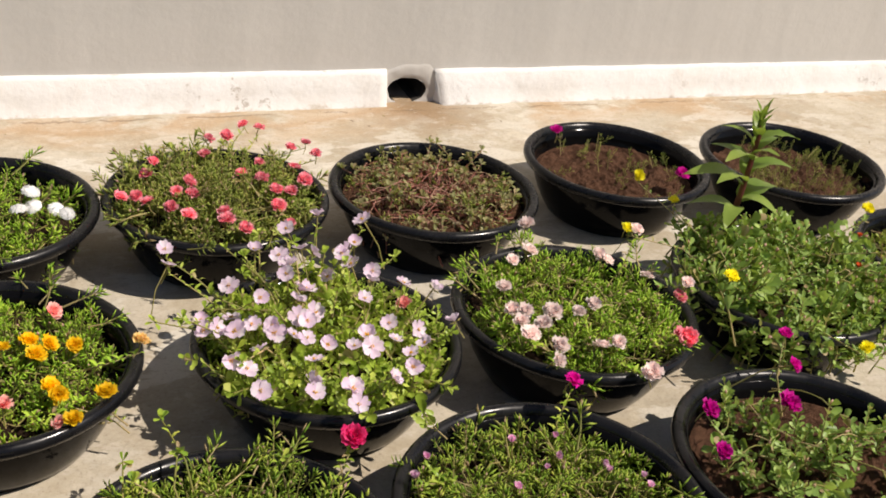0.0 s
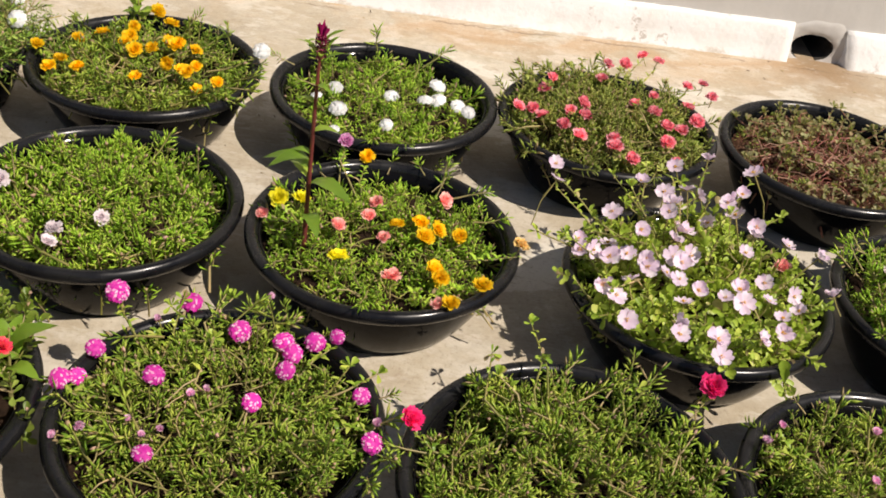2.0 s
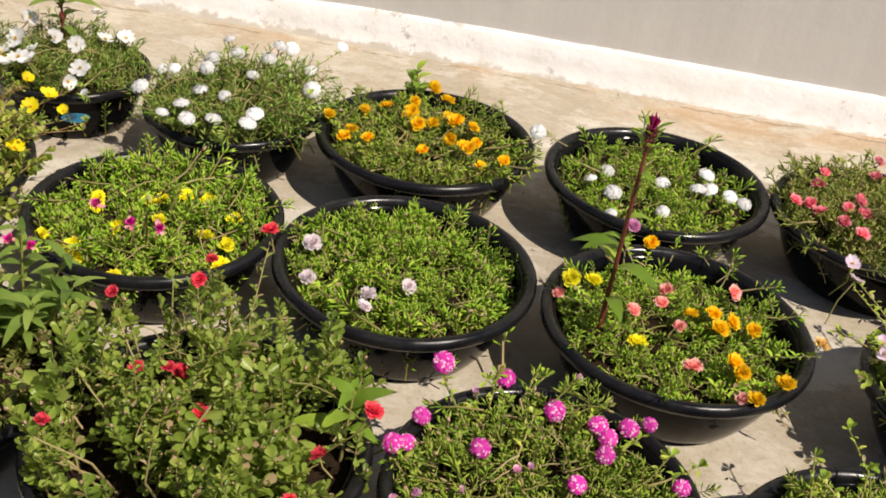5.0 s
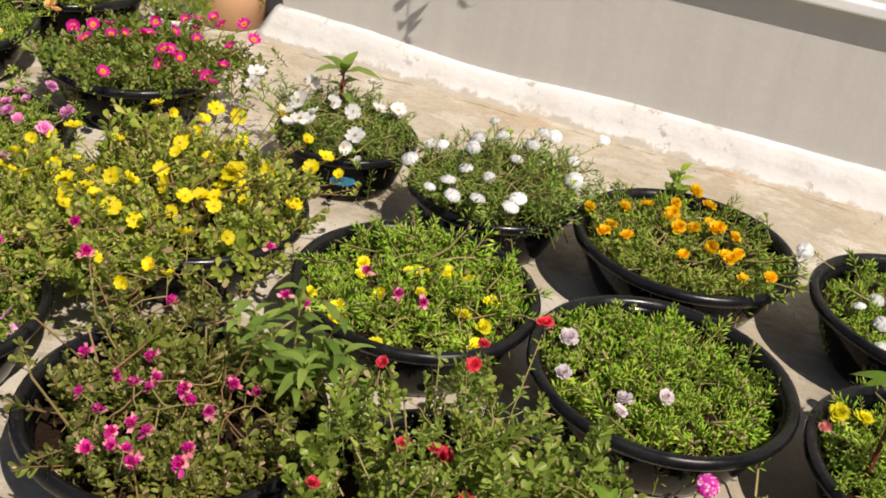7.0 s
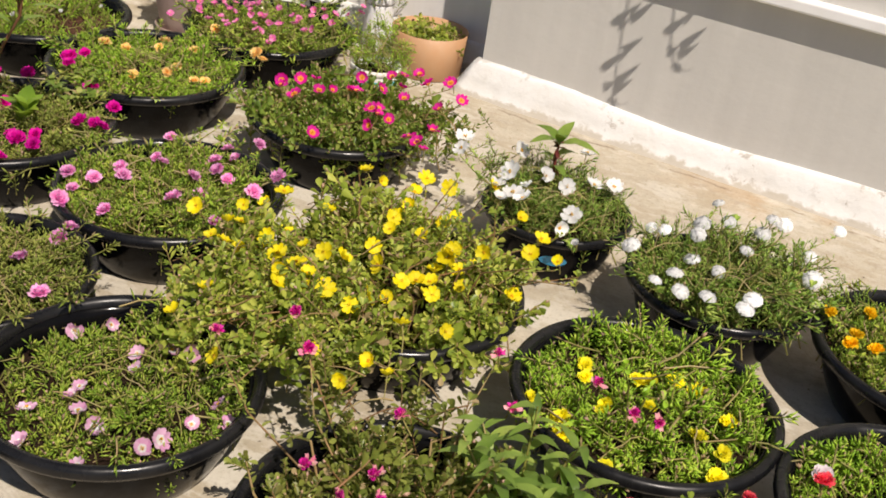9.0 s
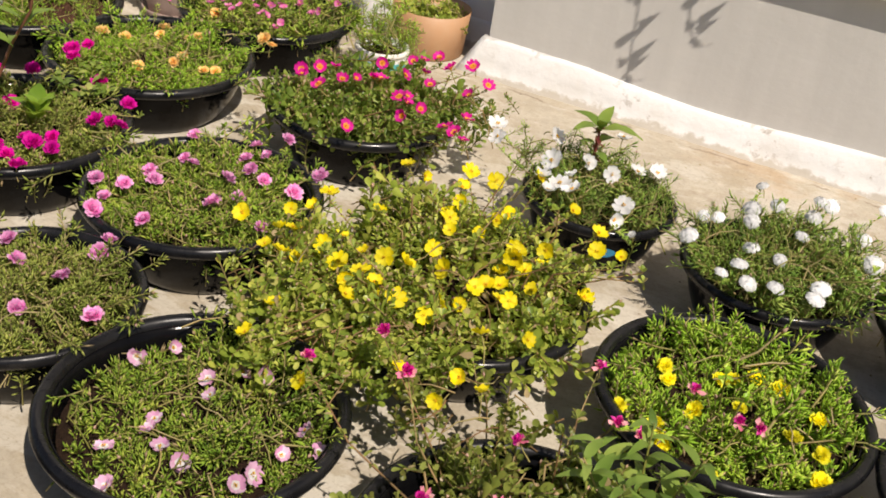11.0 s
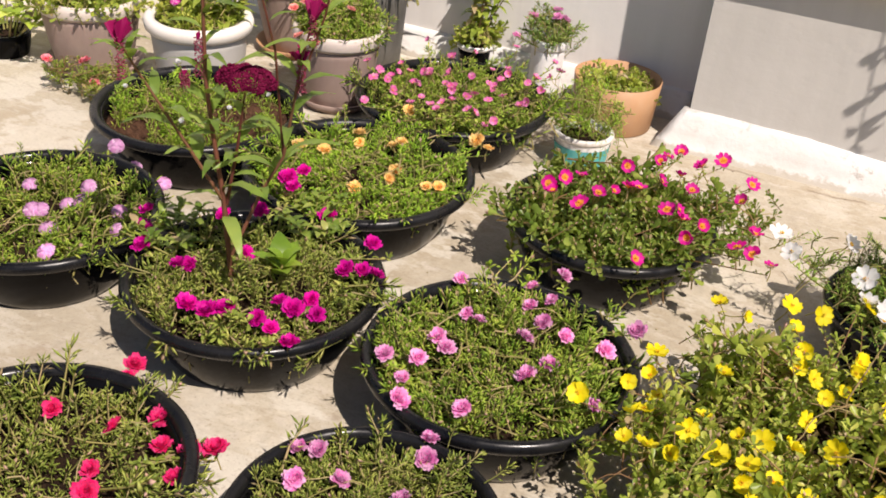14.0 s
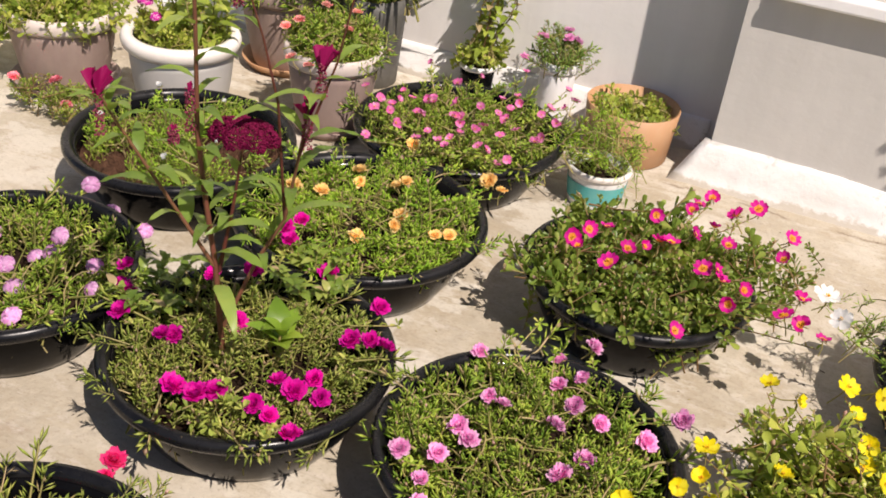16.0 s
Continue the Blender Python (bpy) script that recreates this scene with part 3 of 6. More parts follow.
def flower_mesh(name, style, diameter, mats, seed, stalk=0.035):
    rng = np.random.default_rng(seed)
    pieces = []
    r = diameter / 2

    def add(v, f, s):
        pieces.append((v, f, s))
    if style in ("double", "twotone"):
        for n, l, lift, cup in ((10, 1.0, 6, 0.06), (11, 0.93, 18, 0.08), (10, 0.80, 31, 0.10), (9, 0.64, 45, 0.12), (7, 0.47, 60, 0.15), (5, 0.3, 76, 0.2)):
            o = rng.uniform(0, 6.28)
            for k in range(n):
                add(*petal(rng, r * l * rng.uniform(0.86, 1.1), r * (0.30 + 0.36 * l), math.radians(lift + rng.normal(0, 7)), o + 6.283 * k / n + rng.normal(0, 0.14), cup, 2 if style == "twotone" and l > 0.85 else 0, nu=3, nv=2, ruffle=0.09, notch=0.15, edge=2 if style == "double" and rng.uniform() < 0.7 else None))
    elif style == "tuft":
        # a ragged skirt of few petals below a dense frilled head
        o = rng.uniform(0, 6.28)
        for k in range(7):
            add(*petal(rng, r * rng.uniform(0.55, 1.12), r * rng.uniform(0.36, 0.6), math.radians(rng.normal(8, 16)), o + 0.9 * k + rng.normal(0, 0.25), 0.06, 2 if k % 5 < 3 else 0, nu=3, nv=2, ruffle=0.12, notch=0.2))
        lean = rng.normal(0, 0.12 * r, 2)
        for i in range(54):
            a, q = rng.uniform(0, 6.28), math.sqrt(rng.uniform(0, 1))
            v, f, slots = petal(rng, r * rng.uniform(0.5, 0.8), r * rng.uniform(0.22, 0.38), math.radians(86 - 64 * q + rng.normal(0, 12)), a, 0.12, 2 if rng.uniform() < 0.1 else 0, nu=2, nv=2, ruffle=0.14, notch=0.2)
            add(v + np.array((lean[0], lean[1], 0.1 * r)), f, slots)
    elif style in ("pompon", "disc"):
        flat = 0.68 if style == "pompon" else 0.32
        for i in range(84):
            h = 1 - 1.2 * (i + 0.5) / 84
            q, a = math.sqrt(1 - h * h), 2.39996 * i + rng.normal(0, 0.1)
            n = np.array((q * math.cos(a), q * math.sin(a), h))
            t = np.array((h * math.cos(a), h * math.sin(a), -q)) + rng.normal(0, 0.12, 3)
            side = np.cross(n, t)
            c, w, up = n * r * np.array((0.93, 0.93, flat)), r * rng.uniform(0.16, 0.23), r * rng.uniform(0.03, 0.14)
            v = np.array([c - t * 0.30 * r - n * 0.10 * r, c - side * w, c + side * w, c + t * 0.24 * r - side * 0.55 * w + n * up, c + t * 0.24 * r + side * 0.55 * w + n * up * 0.6, c + n * 0.03 * r])
            f = np.array([(0, 1, 5), (0, 5, 2), (1, 3, 5), (5, 4, 2), (3, 4, 5)])
            tip = 2 if rng.uniform() < 0.42 else 0
            add(v, f, np.array([0, 0, 0, tip, tip]))
        v, f = spindle(np.array((0, 0, -0.3 * r)), np.array((0, 0, 1.0)), r * 0.9, r * 0.8)
        add(v, f, np.zeros(len(f), int))
    elif style == "single":
        o = rng.uniform(0, 6.28)
        for k in range(5):
            add(*petal(rng, r * rng.uniform(0.92, 1.08), r * 0.86, math.radians(14 + 9 * (seed % 4) + rng.normal(0, 10)), o + 1.2566 * k + rng.normal(0, 0.1), 0.05 + rng.normal(0, 0.08), 0, inner=2, nu=5, nv=4, ruffle=0.04, notch=0.2))
        for k in range(14):
            a, q = rng.uniform(0, 6.28), rng.uniform(0, 0.12) * r
            v, f = spindle(np.array((q * math.cos(a), q * math.sin(a), 0.05 * r)), np.array((math.cos(a) * 0.4, math.sin(a) * 0.4, 1.0)), r * 0.26, r * 0.04)
            add(v, f, np.full(len(f), 3))
    elif style == "cupped":
        o = rng.uniform(0, 6.28)
        for n, l, lift in ((5, 1.0, 38), (5, 0.8, 58)):
            for k in range(n):
                add(*petal(rng, r * l * rng.uniform(0.9, 1.1), r * 0.95, math.radians(lift + rng.normal(0, 6)), o + 1.2566 * k + (0.6 if n == 5 and l < 1 else 0), 0.25, 0, inner=2, nu=3, nv=2, ruffle=0.06))
    v, f = tube([(0, 0, 0.02 * r), (0.1 * stalk, 0.05 * stalk, -0.5 * stalk), (0, 0, -stalk)], [0.0012, 0.0011, 0.0012], 4)
    add(v, f, np.full(len(f), 1))
    for k in range(5):
        a = 1.2566 * k + 0.3
        v, f = spindle(np.array((0, 0, -0.1 * r)), np.array((math.cos(a), math.sin(a), 0.1)), r * 0.7, 0.0016)
        add(v, f, np.full(len(f), 1))
    vs, fs, n = [], [], 0
    for v, f, s in pieces:
        vs.append(v)
        fs.append(f + n)
        n += len(v)
    return mesh_of(name, np.concatenate(vs), np.concatenate(fs), mats, np.concatenate([p[2] for p in pieces]))


def petals(name, colour, pale=None, spread=0.35):
    return make_petal(name, colour, pale, spread)


P = {
    "coral": petals("coral_petal", (0.89, 0.15, 0.22), (0.95, 0.36, 0.42)),
    "salmon": petals("salmon_petal", (0.90, 0.29, 0.29), (0.95, 0.52, 0.48)),
    "blush": petals("blush_petal", (0.94, 0.77, 0.73), (0.97, 0.91, 0.88)),
    "white": petals("white_petal", (0.87, 0.87, 0.865), (0.91, 0.91, 0.91), 0.2),
    "whitepink": petals("pink_tinged_white_petal", (0.86, 0.76, 0.79), (0.92, 0.88, 0.89), 0.3),
    "lilac": petals("lilac_petal", (0.83, 0.64, 0.81), (0.93, 0.83, 0.91), 0.45),
    "magenta": petals("magenta_petal", (0.68, 0.004, 0.34), (0.80, 0.03, 0.45), 0.3),
    "magenta2": petals("pink_magenta_petal", (0.72, 0.03, 0.43), (0.82, 0.11, 0.52), 0.4),
    "magentapale": petals("pale_tip_petal", (0.90, 0.44, 0.70), (0.95, 0.72, 0.85), 0.4),
    "mauve": petals("mauve_petal", (0.80, 0.22, 0.56), (0.90, 0.47, 0.74), 0.4),
    "violet": petals("pale_violet_petal", (0.80, 0.36, 0.70), (0.92, 0.66, 0.86), 0.5),
    "palepink": petals("pale_pink_petal", (0.83, 0.40, 0.64), (0.93, 0.70, 0.83), 0.4),
    "pinksmall": petals("small_pink_petal", (0.80, 0.15, 0.43), (0.89, 0.38, 0.62), 0.4),
    "yellow": petals("yellow_petal", (0.94, 0.86, 0.02), (0.97, 0.92, 0.10), 0.3),
    "gold": petals("golden_petal", (0.93, 0.77, 0.008), (0.97, 0.87, 0.06), 0.3),
    "orange": petals("orange_petal", (0.96, 0.60, 0.006), (0.97, 0.73, 0.04), 0.4),
    "peach": petals("apricot_petal", (0.95, 0.64, 0.22), (0.97, 0.80, 0.42), 0.4),
    "hotpink": petals("hot_pink_petal", (0.72, 0.006, 0.29), (0.82, 0.05, 0.42), 0.3),
    "red": petals("crimson_petal", (0.80, 0.02, 0.18), (0.91, 0.11, 0.32), 0.3),
    "redbloom": petals("red_petal", (0.72, 0.025, 0.09), (0.87, 0.15, 0.22), 0.4),
    "pinkbloom": petals("rose_purple_petal", (0.72, 0.012, 0.36), (0.85, 0.08, 0.46), 0.4),
    "orangered": petals("orange_red_petal", (0.80, 0.12, 0.02)),
}
# kind: style, diameter, petal, second petal tone, stamens
KINDS = {
    "coral": ("double", 0.037, "coral"), "salmon": ("double", 0.034, "salmon"), "blush": ("double", 0.039, "blush"), "blush_tall": ("double", 0.037, "blush"),
    "white": ("disc", 0.0335, "white"), "whitepink": ("double", 0.034, "whitepink"), "lilac": ("single", 0.042, "lilac"), "lilac_tall": ("single", 0.040, "lilac"),
    "magenta": ("double", 0.041, "magenta"), "magenta_tall": ("double", 0.030, "magenta"), "magenta2": ("pompon", 0.030, "magenta2"), "pinkbud": ("cupped", 0.020, "palepink"),
    "mauve": ("double", 0.038, "mauve"), "violet": ("disc", 0.035, "violet"), "palepink": ("single", 0.037, "palepink"), "pinksmall": ("single", 0.028, "pinksmall"),
    "yellow": ("double", 0.037, "yellow"), "orange": ("double", 0.038, "orange"), "peach": ("double", 0.038, "peach"), "apricot": ("double", 0.038, "peach"),
    "yellowsingle": ("single", 0.042, "gold"), "whitesingle": ("single", 0.050, "white"), "hotpink": ("single", 0.041, "hotpink"), "red": ("double", 0.042, "red"),
    "whitebud": ("cupped", 0.022, "white"), "red_tall": ("double", 0.038, "red"), "redbloom": ("double", 0.027, "redbloom"), "pinkbloom": ("tuft", 0.033, "pinkbloom"), "orangered": ("cupped", 0.024, "orangered"),
}
SECOND = {"redbloom": petals("bright_red_petal", (0.80, 0.06, 0.09), (0.90, 0.20, 0.20), 0.4), "pinkbloom": petals("salmon_outer_petal", (0.90, 0.24, 0.38), (0.96, 0.52, 0.54), 0.5), "coral": petals("coral_rim_petal", (0.93, 0.33, 0.40), (0.96, 0.54, 0.58)), "salmon": petals("salmon_rim_petal", (0.94, 0.48, 0.42), (0.97, 0.66, 0.60)), "mauve": petals("mauve_rim_petal", (0.86, 0.40, 0.68), (0.93, 0.62, 0.82)), "hotpink": ORANGE_CENTRE, "palepink": WHITE_CENTRE, "magenta2": P["magentapale"], "violet": petals("whitish_violet_petal", (0.84, 0.50, 0.76), (0.92, 0.70, 0.87)), "whitesingle": P["white"], "yellowsingle": P["gold"]}
FLOWER_MESH = {}


def flowers_of(kind):
    if kind not in FLOWER_MESH:
        style, d, p = KINDS[kind]
        mats = [P[p], STEM, SECOND.get(kind, P[p]), YELLOW_CENTRE]
        long = 0.11 if kind.endswith("tall") else 0.05 if kind == "yellowsingle" else 0.035
        FLOWER_MESH[kind] = [flower_mesh("flower", style, d * k, mats, 40 + i, long) for i, k in enumerate((1.0, 0.9, 1.06, 0.96))]
    return FLOWER_MESH[kind]


# ---- setting ----
# shade inside the drain hole, put into the colour of its walls
HOLE_SHADE = make_plastic("dark_drain_inside", (0.035, 0.03, 0.025), (0.09, 0.075, 0.055), 0.8, 0.4)


def structure(name, me, label, category):
    return tagged(new(name, me), label, category, kind="structure")


bm = bmesh.new()
bmesh.ops.create_grid(bm, x_segments=1, y_segments=1, size=150)
structure("ground", mesh_from("ground", bm, FLOOR_MAT), "sunlit cream concrete terrace floor with rust-brown stains", "floor")

WALL_Y, RECESS_Y, CORNER_X = 0.035, 0.225, -2.05
HOLE = (1.028, 0.036, 0.062, 0.041)  # middle x, middle z, half width, half height


def wall_with_drain():
    """The long wall: a thick slab with a round drain hole that runs into it."""
    bm = bmesh.new()
    x0, x1, z1, y0, y1 = CORNER_X, 9.0, 2.6, WALL_Y, 0.45
    hx0, hx1, hz1 = 0.94, 1.12, 0.14
    quad = lambda *p: bm.faces.new([bm.verts.new(c) for c in p])
    quad((x0, y0, -0.05), (hx0, y0, -0.05), (hx0, y0, z1), (x0, y0, z1))
    quad((hx1, y0, -0.05), (x1, y0, -0.05), (x1, y0, z1), (hx1, y0, z1))
    quad((hx0, y0, hz1), (hx1, y0, hz1), (hx1, y0, z1), (hx0, y0, z1))
    quad((x0, y1, -0.05), (x0, y0, -0.05), (x0, y0, z1), (x0, y1, z1))
    quad((x1, y1, -0.05), (x0, y1, -0.05), (x0, y1, z1), (x1, y1, z1))
    quad((x0, y0, z1), (x1, y0, z1), (x1, y1, z1), (x0, y1, z1))
    quad((x1, y0, -0.05), (x1, y1, -0.05), (x1, y1, z1), (x1, y0, z1))
    n, cx, cz, rx, rz = 40, *HOLE
    rings = [[], [], []]
    for i in range(n):
        a = 2 * math.pi * i / n
        c, s = math.cos(a), math.sin(a)
        k = min((hx1 - cx) / c if c > 1e-6 else (hx0 - cx) / c if c < -1e-6 else 9, (hz1 - cz) / s if s > 1e-6 else (-0.05 - cz) / s if s < -1e-6 else 9)
        w = 1 + 0.05 * math.sin(3 * a + 1) + 0.03 * math.sin(7 * a)
        rings[0].append(bm.verts.new((cx + k * c, y0, cz + k * s)))
        rings[1].append(bm.verts.new((cx + rx * w * c, y0, cz + rz * w * s)))
        rings[2].append(bm.verts.new((cx + rx * c, y0 + 0.3, cz + rz * s)))
    for corner in ((hx0, y0, hz1), (hx1, y0, hz1), (hx0, y0, -0.05), (hx1, y0, -0.05)):
        min(rings[0], key=lambda v: (v.co - Vector(corner)).length).co = corner
    for a, b in zip(rings, rings[1:]):
        for i in range(n):
            j = (i + 1) % n
            bm.faces.new((a[i], a[j], b[j], b[i]))
    bm.faces.new(rings[2])
    dark = [f for f in bm.faces if f.calc_center_median().y > y0 + 0.05 and f.calc_center_median().z < 0.12]
    me = bpy.data.meshes.new("wall_north")
    bmesh.ops.recalc_face_normals(bm, faces=bm.faces)
    for f in dark:
        f.material_index = 1
    bm.to_mesh(me)
    bm.free()
    me.materials.append(WALL_MAT)
    me.materials.append(HOLE_SHADE)
    return me


structure("wall_north", wall_with_drain(), "pale grey painted plaster wall with a drain hole at its foot", "wall")
structure("wall_recess", box("wall_recess", (-9, RECESS_Y, -0.05), (CORNER_X - 0.003, 0.45, 2.6), RECESS_MAT), "whitish painted plaster wall set back behind the corner", "wall")


def skirting(name, x0, x1, yf, yw, top, seed, slant=0.0, flare=0.0):
    """A hand-trowelled cement skirting: a wavy wedge with a rounded upper edge."""
    bm = bmesh.new()
    prof = [(yf - 0.012, -0.01), (yf, 0.004), (yf + 0.25 * (yw - yf), top * 0.45), (yf + 0.6 * (yw - yf), top * 0.88), (yf + 0.8 * (yw - yf), top * 0.985), (yw + 0.01, top)]
    n = max(4, int((x1 - x0) / 0.025))
    rows = []
    for i in range(n + 1):
        x = x0 + (x1 - x0) * i / n
        row = []
        end = max(0.0, min(1.0, (-1.35 - x) / 0.6)) * flare
        for k, (y, z) in enumerate(prof):
            z *= 1 + 0.07 * end - (0.18 * math.exp(-(((x + 1.4) / 0.3) ** 2)) if flare else 0)
            wob = noise.noise(Vector((x * 6, k * 0.7, seed))) * 0.005 + noise.noise(Vector((x * 30, k * 2, seed))) * 0.0025
            w = (1 - i / n) ** 40
            xx = x + slant * w * z + (flare and w * (0.06 * z / top - 0.035))
            row.append(bm.verts.new((xx, y + wob * (1.6 if k < 2 else 0.7), z + (wob * 0.8 if k > 1 else 0))))
        rows.append(row)
    for a, b in zip(rows, rows[1:]):
        for k in range(len(prof) - 1):
            bm.faces.new((a[k], b[k], b[k + 1], a[k + 1]))
    for row in (rows[0], rows[-1]):
        foot = bm.verts.new((row[-1].co.x, row[-1].co.y, -0.01))
        bm.faces.new((*row, foot))
    return structure(name, mesh_from(name, bm, SKIRT_MAT, True), "thick white-painted cement skirting, flaking and chipped", "skirting")


skirting("baseboard_1", CORNER_X - 0.045, 0.958, 0.0, WALL_Y, 0.105, 1.0, flare=1.0)
skirting("baseboard_2", 1.135, 9.0, 0.0, WALL_Y, 0.103, 2.0, slant=-0.25)
skirting("baseboard_3", -9.0, CORNER_X - 0.03, RECESS_Y - 0.03, RECESS_Y, 0.085, 3.0)


def sill():
    """A white moulding that frames the panel of the wall above: sill and left jamb."""
    bm = bmesh.new()
    for lo, hi in (((-1.985, -0.004, 0.489), (9.0, WALL_Y + 0.02, 0.522)), ((-1.985, 0.001, 0.524), (-1.95, WALL_Y + 0.02, 2.2))):
        r = bmesh.ops.create_cube(bm, size=1)
        for v in r["verts"]:
            v.co = Vector([(a + b) / 2 + c * (b - a) for a, b, c in zip(lo, hi, v.co)])
    bmesh.ops.bevel(bm, geom=bm.edges[:], offset=0.007, segments=3, affect="EDGES", profile=0.5)
    return mesh_from("trim", bm, WHITE_PL)


structure("trim", sill(), "white moulded sill band along the grey wall", "trim")

def mortar_patch():
    """Rough grey mortar smeared over the wall round the drain hole."""
    bm = bmesh.new()
    n, cx, cz, rx, rz = 48, *HOLE
    rings = []
    for k, (q, out) in enumerate(((1.0, 0.0), (1.06, 0.002), (1.35, 0.004), (1.7, 0.004), (2.05, 0.003), (2.3, -0.004))):
        ring = []
        for i in range(n):
            a = 2 * math.pi * i / n
            w = 1 + (0.0 if k < 2 else 0.28 * noise.noise(Vector((math.cos(a) * 1.7, math.sin(a) * 1.7, 4.0))) * (q - 1))
            x, z = cx + rx * q * w * math.cos(a), max(-0.008, cz + rz * q * w * math.sin(a))
            o = out + 0.006 * noise.noise(Vector((x * 45, z * 45, 2.0))) * (k not in (0, 5))
            ring.append(bm.verts.new((x, WALL_Y - o, z)))
        rings.append(ring)
    for a, b in zip(rings, rings[1:]):
        for i in range(n):
            j = (i + 1) % n
            bm.faces.new((a[i], a[j], b[j], b[i]))
    return mesh_from("mortar_patch", bm, make_wall_material("rough_grey_mortar", (0.49, 0.468, 0.435)), True)


structure("mortar_patch", mortar_patch(), "rough grey mortar round the drain hole", "mortar")

# ---- black tubs ----
TUB_BODY = lathe("tub", [(0, 0.004), (0.150, 0.004), (0.154, 0.0), (0.160, 0.004), (0.172, 0.022), (0.187, 0.05), (0.199, 0.08), (0.2065, 0.108), (0.2095, 0.13),
                         (0.2055, 0.13), (0.203, 0.108), (0.195, 0.08), (0.186, 0.06), (0, 0.06)], BLACK, 72, 0.004, 3)
TUB_RIM = lathe("rim", [(0.2085, 0.125), (0.213, 0.1205), (0.223, 0.1195), (0.2298, 0.122), (0.2325, 0.128), (0.2321, 0.135), (0.2285, 0.1405), (0.2235, 0.1425),
                        (0.2170, 0.1415), (0.2125, 0.137), (0.2090, 0.130), (0.2085, 0.125)], BLACK_RIM, 72, 0.004, 3)


def soil_mesh(seed, z, mat, r=0.199):
    bm = bmesh.new()
    bare = mat is RED_SOIL
    n, rings, clod = (72, 30, 1.5) if bare else (40, 14, 1.0)
    mid = bm.verts.new((0, 0, z))
    prev = None
    for k in range(1, rings + 1):
        q = r * k / rings
        ring = []
        for i in range(n):
            a = 2 * math.pi * i / n
            x, y = q * math.cos(a), q * math.sin(a)
            h = 0 if k == rings else clod * (noise.noise(Vector((x * 30, y * 30, seed))) * 0.011 + noise.noise(Vector((x * 95, y * 95, seed))) * 0.007)
            ring.append(bm.verts.new((x, y, z + h)))
        for i in range(n):
            j = (i + 1) % n
            bm.faces.new((mid, ring[i], ring[j])) if prev is None else bm.faces.new((prev[i], ring[i], ring[j], prev[j]))
        prev = ring
    return mesh_from("soil", bm, mat, not bare)


def lance(base, ahead, up, length, width, droop, rng, nu=8):
    """A pointed leaf with a midrib fold that arches over."""
    ahead = ahead / np.linalg.norm(ahead)
    side = np.cross(ahead, up)
    side /= np.linalg.norm(side) + 1e-9
    top = np.cross(side, ahead)
    pts, tris = [], []
    for i in range(nu + 1):
        u = i / nu
        w = width * 0.5 * (math.sin(math.pi * min(1, u ** 0.75)) ** 0.85 + 0.03) * (1 if u < 0.98 else 0.1)
        c = base + ahead * length * u + top * (0.12 * math.sin(3 * u) - droop * u * u) * length
        wave = rng.normal(0, 0.012) * length
        pts += [c - side * w + top * (0.22 * w + wave), c, c + side * w + top * (0.22 * w - wave)]
    for i in range(nu):
        a = 3 * i
        for j in (0, 1):
            tris += [(a + j, a + j + 1, a + j + 3), (a + j + 1, a + j + 4, a + j + 3)]
    return np.array(pts), np.array(tris)


def leafy_stem(pieces, rng, path, leaves, length, width, slot_stem, slot_leaf, thick=0.004, start=0.15, droop=0.35, lift=0.5):
    path = np.array(path, float)
    n = len(path)
    fine = []
    for i in range(n - 1):
        for q in np.linspace(0, 1, 5)[: 4 if i < n - 2 else 5]:
            fine.append(path[i] * (1 - q) + path[i + 1] * q)
    fine = np.array(fine)
    pieces.append((*tube(fine, np.linspace(thick, thick * 0.45, len(fine)), 6), slot_stem))
    k = rng.uniform(0, 6.28)
    for i in range(leaves):
        s = start + (1 - start) * (i + 0.5) / leaves
        f = s * (len(fine) - 1)
        a = int(min(f, len(fine) - 2))
        p = fine[a] * (1 - f + a) + fine[a + 1] * (f - a)
        k += 2.4 + rng.normal(0, 0.3)
        d = np.array((math.cos(k), math.sin(k), lift + 0.5 * (s - 0.5) + rng.normal(0, 0.15)))
        l = length * rng.uniform(0.65, 1.15) * (1.1 - 0.45 * s)
        pieces.append((*lance(p, d, np.array((0, 0, 1.0)), l, width * l / length, droop * rng.uniform(0.5, 1.3), rng), slot_leaf))


def stalks(count, seed, reach, rise, side, leaves=7):
    """Pale creeping stems that rise over the rim, with a tuft of leaves at the tip."""
    rng = np.random.default_rng(seed)
    ps = []
    for k in range(count):
        a = rng.uniform(*side)
        d = np.array((math.cos(a), math.sin(a), 0))
        b = d * rng.uniform(0.04, 0.15) + np.array((0, 0, 0.112))
        e = d * reach * rng.uniform(0.6, 1.1)
        mid = b + e * 0.45 + np.array((rng.normal(0, 0.015), rng.normal(0, 0.015), rise * rng.uniform(0.5, 0.9)))
        tip = b + e + np.array((rng.normal(0, 0.02), rng.normal(0, 0.02), rise * rng.uniform(0.8, 1.3)))
        leafy_stem(ps, rng, [b, mid, tip], leaves, 0.018, 0.007, 1, 0, 0.0022, 0.55 if leaves < 10 else 0.2, 0.1, 0.5)
        for j in range(6):
            q = rng.normal(0, 1, 3)
            ps.append((*blade(tip, q + np.array((0, 0, 0.8)), np.array((0, 0, 1.0)), 0.015, 0.008), 0))
    return ps


